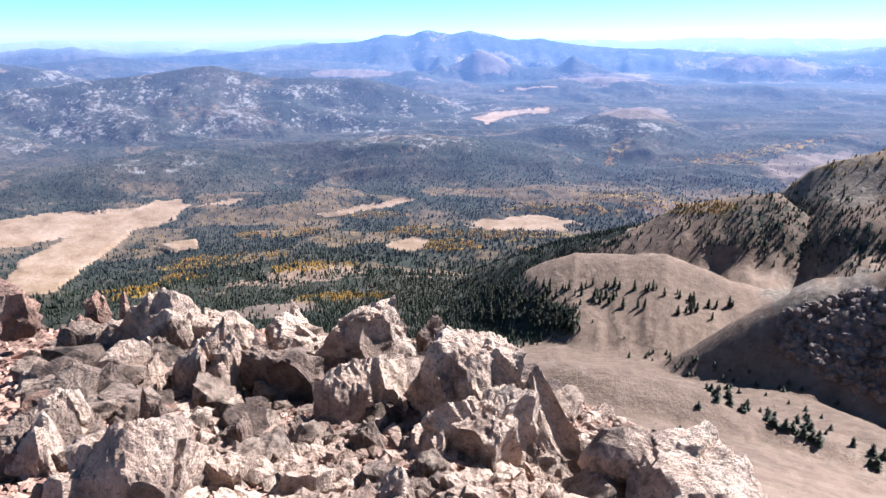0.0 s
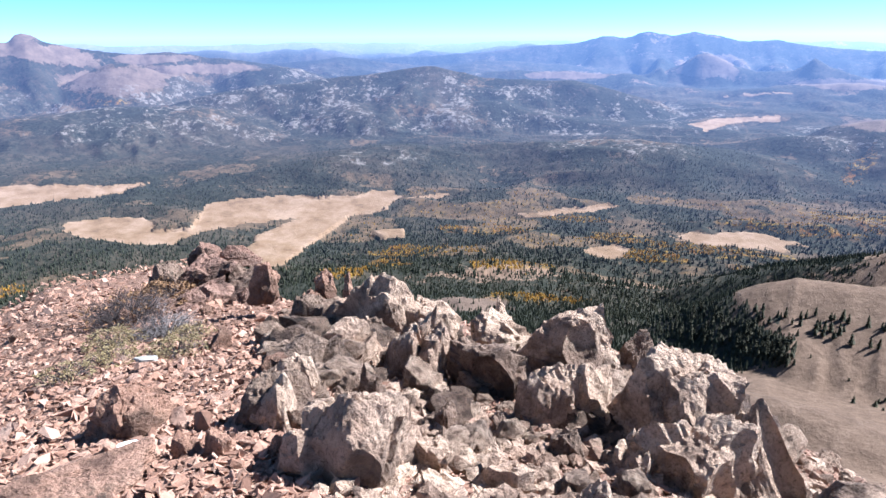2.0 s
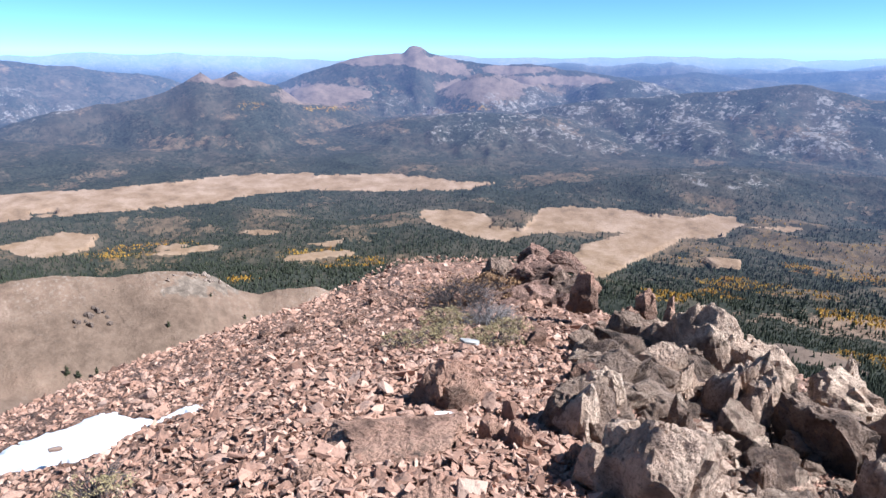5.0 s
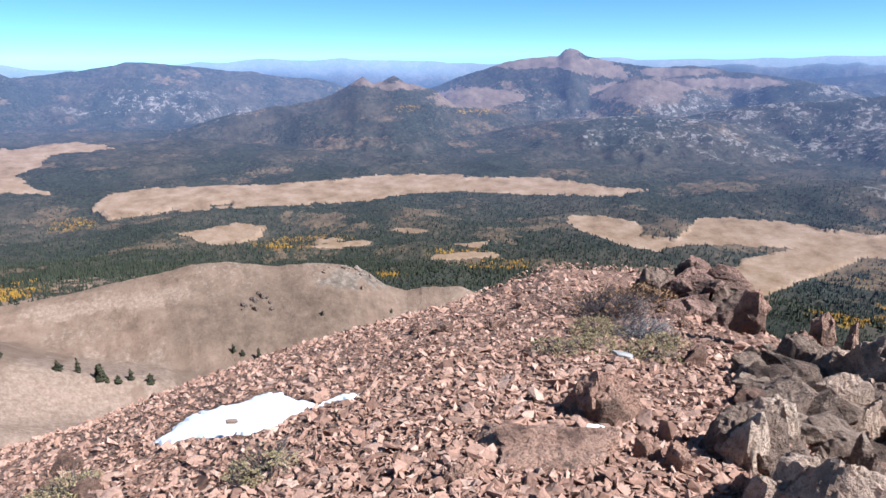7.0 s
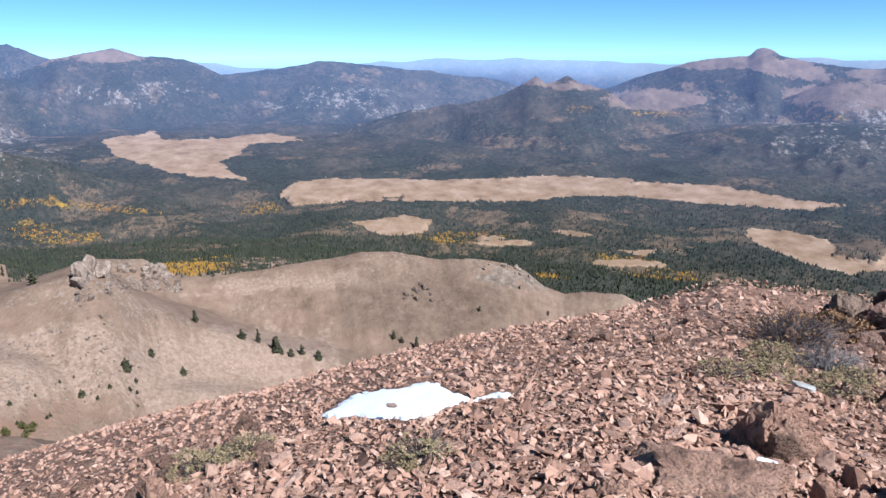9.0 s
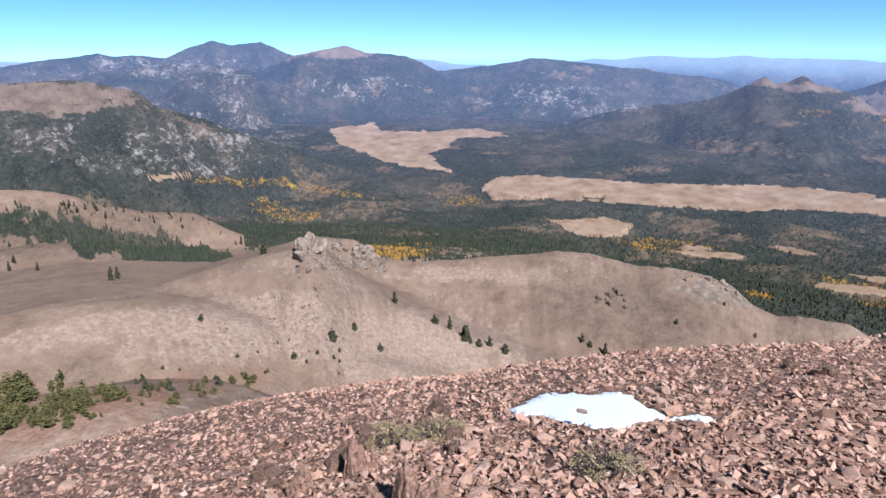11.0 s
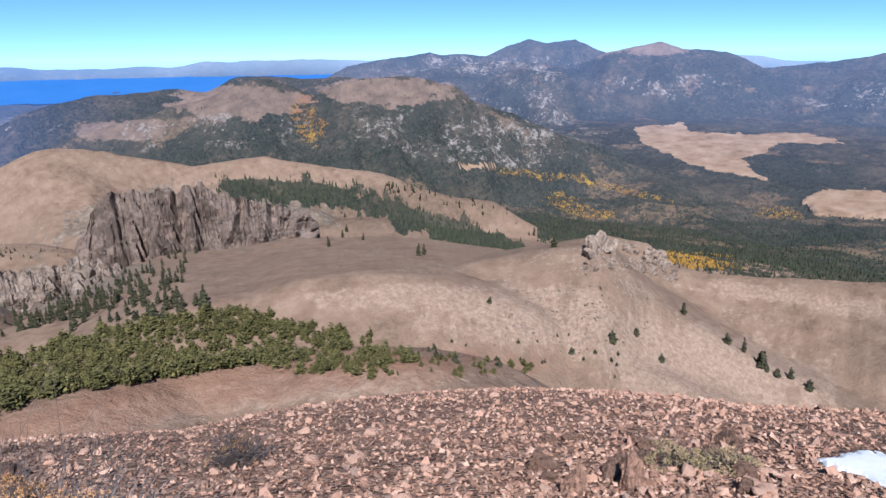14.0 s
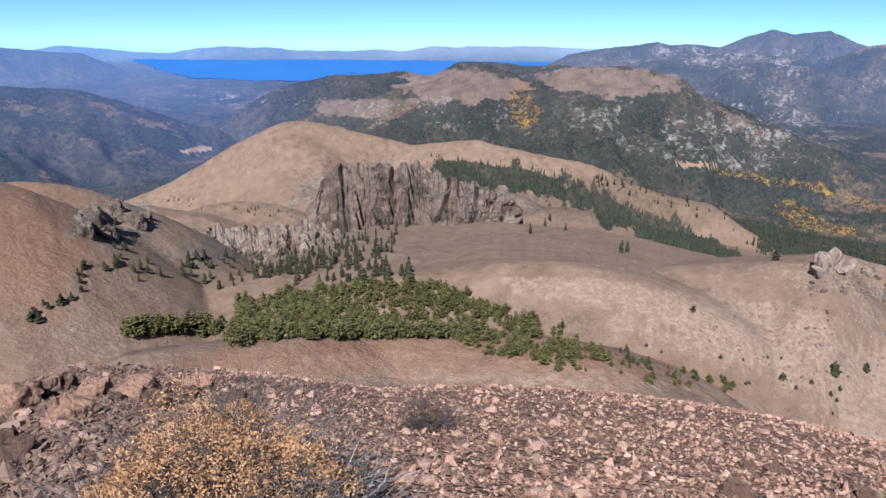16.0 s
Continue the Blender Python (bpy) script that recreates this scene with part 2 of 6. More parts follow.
def land_z(az, r, broken=1.0):
    """Height of the land at bearing az (degrees) and r metres; broken: how much of its fine relief."""
    az, r = np.broadcast_arrays(np.asarray(az, float), np.asarray(r, float))
    z = -900 * (1 - np.exp(-r / 1500.0)) - 14 * smooth01(15, 60, r)
    x, y = polar(az, r)
    flat_az = az[:, 0] if az.ndim == 2 else az
    for haz, hr, hz, side, deep, rt in HILLS:
        turn = ((flat_az - haz + 180) % 360) - 180
        pick = np.nonzero(np.abs(turn) < (100 if hr < 700 else 55))[0]
        if not len(pick):
            continue
        d = np.radians(turn[pick])
        d = d[:, None] if az.ndim == 2 else d
        rr = r[pick]
        across, along = np.abs(rr * np.sin(d)), rr * np.cos(d) - hr
        steeper = 0.0 if hr > 2500 else 1.0 / hr
        across = side * across + 0.9 * steeper * across ** 2
        along = deep * np.abs(along) + 0.5 * steeper * np.maximum(along, 0) ** 2
        q = np.sqrt(rt * rt + across ** 2 + along ** 2) - rt
        zh = hz - q
        k = 0.006 * hr + 2
        old = z[pick]
        w = np.clip(0.5 + 0.5 * (zh - old) / k, 0, 1)
        z[pick] = old * (1 - w) + zh * w + k * w * (1 - w) * 0.5
    for rr0, caz, cel, front, back, side, spur in RIDGES:
        pick = np.nonzero((flat_az > caz[0] - 25) & (flat_az < caz[-1] + 25))[0]
        if not len(pick):
            continue
        a, rr = az[pick], r[pick]
        lr = np.log(rr) * 5
        fine = np.arange(caz[0] - 25, caz[-1] + 25, 0.1)
        line = np.interp(fine, caz, cel)
        even = np.convolve(np.pad(line, 22, mode="edge"), np.hanning(45) / np.hanning(45).sum(), "valid")
        sharp = np.exp(-np.maximum(rr0 - rr, 0) / (0.045 * rr0))
        crown = np.interp(a, fine, line) * sharp + np.interp(a, fine, even) * (1 - sharp)
        top = EYE + rr0 * np.tan(np.radians(crown)) + rr0 * 0.0005 * fbm(a * 1.7, a * 0, None, 3, int(rr0) % 97)
        top = top - side * rr0 * np.radians(np.maximum(caz[0] - a, 0) + np.maximum(a - caz[-1], 0))
        cut = fbm(a * 0.36 + 0.25 * lr, lr * 1.3 - 0.1 * a, None, 3, int(rr0) % 83)
        drop = front * np.maximum(rr0 - rr, 0) * (1 - 0.8 * spur * cut) + back * np.maximum(rr - rr0, 0)
        rt = 0.0035 * rr0
        zh = top - (np.sqrt(rt * rt + drop * drop) - rt)
        k = 0.004 * rr0 + 2
        old = z[pick]
        w = np.clip(0.5 + 0.5 * (zh - old) / k, 0, 1)
        z[pick] = old * (1 - w) + zh * w + k * w * (1 - w) * 0.5
    # the basin of the great lake, and the ranges at the end of sight
    bed = np.tan(np.radians(-3.18 + 1.9 * np.log(np.maximum(r, 9000) / 14200) / math.log(22800 / 14200))) * r
    z = z + np.maximum(bed - z, 0) * smooth01(11000, 14000, r) * smooth01(116, 122, az) * smooth01(200, 172, az)
    far_el = -0.5 + 0.42 * fbm(az * 0.16, az * 0, None, 5, 71) + 0.35 * np.exp(-((az - 132) / 7.0) ** 2) + 0.25 * np.exp(-((az - 70) / 9.0) ** 2)
    z = np.maximum(z, 24000 * np.tan(np.radians(far_el)) - np.abs(r - 24000) * 0.22)
    mid_el = -1.05 + 0.75 * fbm(az * 0.17 + 9, az * 0, None, 6, 77) - 5 * smooth01(36, 58, az)
    z = np.maximum(z, 22000 * np.tan(np.radians(mid_el)) - np.abs(r - 22000) * 0.2)
    rough = 0.022 + 0.016 * smooth01(1200, 4500, r)
    for i, lam in enumerate((1100, 480, 210, 90, 38, 16)):
        w = np.clip(lam / (np.where(r > 2000, 0.03, 0.06) * r + 0.1) - 0.6, 0, 1) * np.clip(r / lam - 0.4, 0, 1) * smooth01(25, 60, r)
        n = vnoise(x / lam, y / lam, None, 40 + i)
        z = z + broken * w * lam * rough * (0.55 - 2.2 * np.abs(n) * 0.7) * (1.4 if lam < 500 else 0.8)
    # runnels and ribs down the slopes
    lr = np.log(np.maximum(r, 1.0))
    warp = 0.9 * vnoise(az * 0.12, lr * 2.0, None, 61)
    ribs = 0.0010 * (0.5 - np.abs(vnoise(az * 0.33 + warp, lr * 2.6, None, 62)) * 1.4) + 0.0006 * (0.5 - np.abs(vnoise(az * 0.8 + 2 * warp, lr * 10, None, 63)) * 1.4)
    ribs = ribs + 0.0006 * vnoise(az * 1.9 + warp, lr * 30, None, 64)
    z = z + broken * r * ribs * smooth01(60, 150, r) * smooth01(2600, 1300, r)
    crest = 0.0032 * (0.45 - np.abs(vnoise(az * 0.8 + warp, lr * 7, None, 65)) * 1.3) + 0.0022 * (0.45 - np.abs(vnoise(az * 2.3, lr * 15, None, 66)) * 1.3)
    z = z + 0.3 * r * crest * smooth01(8500, 11500, r) * smooth01(24000, 21000, r)
    s = smooth01(22, 60, r)
    return summit_z(az, r) * (1 - s) + z * s


# ---- what grows where ----
def patch(az, el, caz, cel, waz, wel, seed, lean=0.0):
    """A ragged patch of ground round a bearing and elevation: 1 inside, 0 outside."""
    n = fbm(az * 0.8 + seed * 3.1, el * 2.6 - seed, None, 6, seed) + 0.3 * fbm(az * 3.1, el * 4.5, None, 4, seed + 9)
    q = np.sqrt(((az - caz) / waz) ** 2 + ((el - cel - lean * (az - caz)) / wel) ** 2)
    return smooth01(1.35, 0.65, q + 0.5 * n)


def union(az, el, rows):
    m = np.zeros_like(az)
    for i, row in enumerate(rows):
        near = (np.abs(az - row[0]) < row[2] * 1.7) & (np.abs(el - row[1]) < row[3] * 1.7 + 1.7 * row[2] * abs(row[4] if len(row) > 4 else 0))
        m[near] = np.maximum(m[near], patch(az[near], el[near], *row[:4], i + 1, *row[4:]))
    return m


def inside(az, el, outline, seed):
    """1 within an outline of bearings and elevations whose edge is frayed a little, 0 outside."""
    m = np.zeros(az.shape)
    lo, hi = np.min(outline, 0) - 1.0, np.max(outline, 0) + 1.0
    near = (az > lo[0]) & (az < hi[0]) & (el > lo[1]) & (el < hi[1])
    a, e = az[near], el[near]
    a = a + 0.5 * fbm(a * 1.1, e * 3, None, 4, seed)
    e = e + 0.16 * fbm(a * 1.3 + 7, e * 3, None, 4, seed + 3)
    hit = np.zeros(a.shape, bool)
    for (a0, e0), (a1, e1) in zip(outline, (*outline[1:], outline[0])):
        if e0 != e1:
            hit ^= ((e0 > e) != (e1 > e)) & (a < a0 + (e - e0) * (a1 - a0) / (e1 - e0))
    m[near] = hit
    return m


LONG_MEADOW = ((87.5, -11.0), (85.3, -10), (83, -9.8), (78.3, -10.3), (72.5, -10.2), (67.1, -9.9), (60.8, -9.76), (56.1, -10), (50.6, -10.1), (47.1, -10.4), (43.8, -10.75), (41.4, -10.7), (44.5, -11.4),
               (49.6, -11.57), (55.1, -11.48), (58.9, -11.24), (62.2, -11.45), (66.1, -12.1), (72.5, -12), (77.4, -11.8), (82.2, -12), (86.4, -12.1))
FORKED_MEADOW = ((37.7, -12.83), (34.3, -12.65), (29.4, -12.66), (25, -12.87), (23.5, -12.48), (22, -12.58), (21.3, -13.05), (23, -14.4), (26, -14.9), (27.5, -16.1), (30.1, -17.5), (32.2, -18.5), (34.6, -18.2),
                 (35.1, -17.3), (34, -16.1), (30, -14.6), (34.5, -14.75), (37.9, -15), (40.3, -15.7), (44, -15.4), (48.3, -13.85), (47.8, -13.1), (42.5, -13.6), (41.6, -14.4), (39.3, -14.4), (38.3, -13.7))
UPPER_MEADOW = ((100.3, -5.8), (98.1, -5.65), (96.7, -5.46), (95.8, -6.1), (92, -6.24), (89.7, -6.28), (87.9, -6.1), (84.7, -6.6), (89.6, -6.83), (90.1, -7.54), (91.7, -8), (91.4, -8.74), (89.7, -9.86),
                (91.8, -9.46), (95.2, -8.8), (97.6, -7.9), (99.8, -7))
GLADES = [((81.2, -13.6), (78, -13.4), (76.5, -13.4), (74.6, -14.1), (75.1, -15), (79, -14.8)), ((58.2, -15.9), (54.8, -15.4), (55.7, -16.1)),
          ((5.3, -17.3), (2.3, -16.6), (1.3, -17.2), (2.3, -18), (4.3, -17.9)), ((11.1, -14.6), (7.2, -13.9), (3.2, -13.3), (2.5, -13.6), (6.7, -14.4), (10.2, -15)),
          ((24.2, -16.3), (21.1, -16.2), (21.2, -16.9), (23.4, -16.8)), ((-2.4, -6.8), (-4.1, -6.2), (-8.8, -5.9), (-8.8, -6.3), (-5.5, -6.6), (-3.6, -7.2))]
SMALL_GLADES = [((114.9, -9), (112, -8.8), (111.3, -9.2), (114.2, -9.45)), ((155.8, -8.35), (154.4, -8), (152.4, -8.2), (154.9, -8.6)), ((-4.5, -4.5), (-9.2, -4.05), (-9.4, -4.2), (-4.5, -4.6)),
                ((20.8, -13.1), (17.2, -12.8), (18, -13.3))]
MEADOWS = [(-6.5, -15.6, 4.5, 0.5), (57, -17, 3.0, 0.35), (68.0, -15.6, 3.0, 0.3), (62.0, -14.6, 1.8, 0.2)]
ASPENS = [(20.5, -17.8, 4.5, 0.45), (22.5, -18.9, 2.5, 0.4), (9, -21.7, 4.2, 0.4), (-10.5, -14.2, 4.5, 0.5), (-17, -13.0, 6.0, 0.5), (-0.5, -17.5, 2.4, 0.6), (-6, -16.6, 5, 0.5), (2, -16.2, 3, 0.4),
          (-14.6, -9.2, 0.9, 1.0, -1.0), (-26, -8.6, 4.5, 0.35, -0.25), (-23, -9.7, 3.5, 0.2), (-20, -13.6, 4, 0.4), (12, -19.0, 3.5, 0.4), (14, -16.0, 4, 0.4), (27, -19.5, 2.5, 0.4), (6.5, -14.8, 3.0, 0.3),
          (105.3, -12.3, 2.0, 0.75, 0.3), (100.7, -11.0, 3.6, 0.3, 0.2), (106.4, -10.0, 2.4, 0.25), (88.9, -12.0, 1.6, 0.5), (94.2, -16.3, 3.0, 0.6), (102.5, -13.1, 1.4, 0.4), (110, -9.6, 2, 0.3),
          (127.2, -5.2, 1.3, 1.6, 0.5), (71.5, -15.2, 3.5, 0.6), (54.5, -17.5, 3, 0.4), (66, -18.4, 3.0, 0.4), (58, -16.6, 3, 0.4), (43.5, -4.6, 1.8, 0.2), (62, -4.3, 1.4, 0.3), (55, -4.6, 2.5, 0.2)]
GRANITE = [(114, -6.2, 10, 2.4), (99, -2.6, 4, 0.8), (82, -3.4, 6, 1.0), (28, -5.4, 22, 2.6), (4, -6.5, 10, 1.6), (134, -5.5, 8, 1.4), (24, -4.9, 14, 1.6), (33, -6.5, 6, 1.2), (13, -5.0, 7, 1.2), (108.5, -3.0, 3.4, 1.7), (97, -2.6, 3, 1.0), (116, -7.0, 4, 1.2),
           (23, -9.7, 4, 0.7), (3, -9.0, 6, 0.8), (79.5, -4.3, 4.5, 0.7), (113, -0.9, 8, 0.8), (-14, -7.4, 5, 0.9), (150, -4.4, 4, 0.8), (108, -8.6, 5, 0.8)]
BARE = [(15.5, -22.4, 4.5, 0.7), (48.6, 0.2, 1.4, 0.45), (51, -0.6, 5.0, 0.6), (46.5, -1.1, 3.2, 0.7, 0.1), (40.5, -1.5, 3.0, 0.35), (35, -2.3, 2.5, 0.4), (55.8, -3.5, 4.0, 0.85), (42.6, -3.0, 3.8, 1.0), (38, -2.3, 3.0, 0.35), (65.4, -2.1, 1.6, 0.35), (62.6, -2.5, 2.2, 0.35),
        (107, 0.6, 5.5, 1.0), (98.9, 0.3, 3.5, 0.6), (116.5, -0.2, 3.5, 0.4), (120.5, -2.9, 5.5, 1.25), (132.5, -3.4, 5.5, 1.5), (141, -5.2, 3.5, 0.7),
        (-16, -6.2, 3.2, 0.4), (-31, -9.9, 4.5, 1.5), (-22, -13.7, 5, 0.7), (-3.4, -2.3, 2.2, 0.9), (-24, -2.3, 5, 0.5), (8, -3.1, 4, 0.3), (-13, -3.4, 4, 0.4)]


STONY = [(-34, -21, 6.5, 4.2), (136, -12.4, 11, 2.8), (149, -16.3, 8, 1.6), (161, -13.4, 3.2, 1.8), (67, -18.6, 3.5, 0.8), (-30, -10.5, 5, 2)]
PALE_SLOPES = [(94, -24.5, 11, 3.2), (108, -21.8, 10, 2.6), (135, -27, 24, 1.4), (120, -20, 9, 1.0), (64, -18.3, 3, 0.6), (88, -18.4, 8, 0.8)]
GRASS = [(120, -12.5, 9, 2.0), (74, -21, 9, 3.2), (-15, -27, 26, 6.5), (-17, -19.8, 9, 3.0), (-28, -13, 9, 5)]
RUST_SLOPES = [(140, -26.0, 30, 1.7), (167, -14.5, 4.5, 4.5), (127.3, -4.2, 1.0, 1.3)]


def growth(az, r, z):
    """Shares of forest, meadow, aspen, bare granite and stony slope, for points of the land."""
    el = np.degrees(np.arctan2(z - EYE, r))
    meadow = union(az, el, MEADOWS)
    for k, outline in enumerate((LONG_MEADOW, FORKED_MEADOW, UPPER_MEADOW, *GLADES, *SMALL_GLADES)):
        meadow = np.maximum(meadow, inside(az, el, outline, k + 1))
    meadow = meadow * (r > 1700)
    aspen = union(az, el, ASPENS) * (r > 700)
    granite = union(az, el, GRANITE) * (r > np.where((az > 64) & (az < 97), 8800, 3000))
    bare = union(az, el, BARE) * (r > 1000)
    stony = union(az, el, STONY) * (r > 120) * (r < 2600)
    rust = union(az, el, RUST_SLOPES) * (r > 25)
    grass = union(az, el, GRASS) * (r > 25) * (r < 2400)
    pale = union(az, el, PALE_SLOPES) * (r > 60) * (r < 1400)
    x, y = polar(az, r)
    thin = 0.8 + 0.75 * fbm(x / 420.0, y / 420.0, None, 4, 5)
    south = smooth01(-9, -6, az) * smooth01(54, 50, az)
    forest = smooth01(1150 - 550 * south, 1750 - 900 * south, r) * np.clip(thin, 0.15, 1)
    # open brush with clearings in the near valley
    brush = smooth01(0.02, 0.3, fbm(x / 300.0 + 3, y / 300.0, None, 5, 15)) * smooth01(1500, 1900, r) * smooth01(4600, 3600, r) * (0.45 + 0.3 * smooth01(62, 40, az)) * smooth01(130, 110, az)
    forest = forest * (1 - np.clip(brush, 0, 0.7))
    forest = forest * (1 - smooth01(0.3, 0.6, meadow)) * (1 - 0.88 * bare)
    # the wood behind the crags, and the one in the hollow under the south dome
    band = np.interp(az, (104, 107.4, 114.5, 125, 134), (-17.5, -17.2, -14.6, -10.9, -9.9))
    wood = smooth01(1.25, 0.7, np.abs(el - band + 0.4) + 0.9 * fbm(az * 0.9, el * 1.6, None, 4, 44)) * smooth01(101, 105, az) * smooth01(136, 133, az) * (r > 900)
    dome = (az > 108) & (az < 175) & (r < 2000)
    forest = np.where(dome & (r < 1750), wood, forest)
    hollow = patch(az, el, -5.5, -23.2, 6.0, 2.4, 31) * (r > 500)
    shade_wood = patch(az, el, -30, -14.2, 9, 2.6, 32) * (r > 1000)
    forest = forest * (1 - 0.8 * smooth01(-14, -18, az) * smooth01(2500, 2200, r))
    forest = np.maximum(forest, np.maximum(hollow, shade_wood * 0.4))
    forest = np.maximum(forest, smooth01(12000, 16000, r) * smooth01(8, 20, az))
    bare = np.maximum(bare, 0.75 * smooth01(9500, 12500, r) * smooth01(20, 8, az))
    return forest, meadow, np.maximum(aspen, 0.4 * np.clip(brush, 0, 1) * smooth01(40, 20, az)) * (1 - meadow), granite * (1 - meadow), bare, rust, stony, pale, grass


# ---- materials ----
def material(name):
    m = bpy.data.materials.new(name)
    m.use_nodes = True
    t = m.node_tree
    t.nodes.clear()
    out = t.nodes.new("ShaderNodeOutputMaterial")
    b = t.nodes.new("ShaderNodeBsdfPrincipled")
    t.links.new(b.outputs[0], out.inputs[0])
    b.inputs["Specular IOR Level"].default_value = 0.25
    return m, t, b


class Graph:
    """Short names for the nodes used below."""

    def __init__(self, tree):
        self.t = tree
        self.co = tree.nodes.new("ShaderNodeTexCoord").outputs["Object"]

    def link(self, a, b):
        self.t.links.new(a, b)

    def noise(self, scale, detail=5, rough=0.6, co=None):
        n = self.t.nodes.new("ShaderNodeTexNoise")
        n.inputs["Scale"].default_value, n.inputs["Detail"].default_value, n.inputs["Roughness"].default_value = scale, detail, rough
        self.link(co or self.co, n.inputs["Vector"])
        return n.outputs[0]

    def cells(self, scale, feature='F1', co=None):
        n = self.t.nodes.new("ShaderNodeTexVoronoi")
        n.feature = feature
        n.inputs["Scale"].default_value = scale
        self.link(co or self.co, n.inputs["Vector"])
        return n

    def attr(self, name):
        n = self.t.nodes.new("ShaderNodeAttribute")
        n.attribute_name = name
        return n.outputs["Fac"]

    def vector_attr(self, name):
        n = self.t.nodes.new("ShaderNodeAttribute")
        n.attribute_name = name
        return n.outputs["Color"]

    def math(self, op, a, b=0.0):
        n = self.t.nodes.new("ShaderNodeMath")
        n.operation = op
        for i, v in enumerate((a, b)):
            if isinstance(v, (int, float)):
                n.inputs[i].default_value = v
            else:
                self.link(v, n.inputs[i])
        return n.outputs[0]

    def ramp(self, fac, *stops):
        n = self.t.nodes.new("ShaderNodeValToRGB")
        r = n.color_ramp
        while len(r.elements) < len(stops):
            r.elements.new(0.5)
        for e, (p, c) in zip(r.elements, stops):
            e.position = p
            e.color = (*c, 1) if isinstance(c, tuple) else (c, c, c, 1)
        self.link(fac, n.inputs[0])
        return n.outputs[0]

    def mix(self, fac, a, b, kind='MIX'):
        n = self.t.nodes.new("ShaderNodeMix")
        n.data_type = 'RGBA'
        n.blend_type = kind
        for v, i in ((fac, 0), (a, 6), (b, 7)):
            if isinstance(v, (int, float)):
                n.inputs[i].default_value = v
            elif isinstance(v, tuple):
                n.inputs[i].default_value = (*v, 1)
            else:
                self.link(v, n.inputs[i])
        return n.outputs[2]

    def bump(self, height, strength, distance, bsdf):
        n = self.t.nodes.new("ShaderNodeBump")
        n.inputs["Strength"].default_value, n.inputs["Distance"].default_value = strength, distance
        self.link(height, n.inputs["Height"])
        self.link(n.outputs[0], bsdf.inputs["Normal"])

    def random(self):
        return self.t.nodes.new("ShaderNodeObjectInfo").outputs["Random"]

    def island(self):
        return self.t.nodes.new("ShaderNodeNewGeometry").outputs["Random Per Island"]


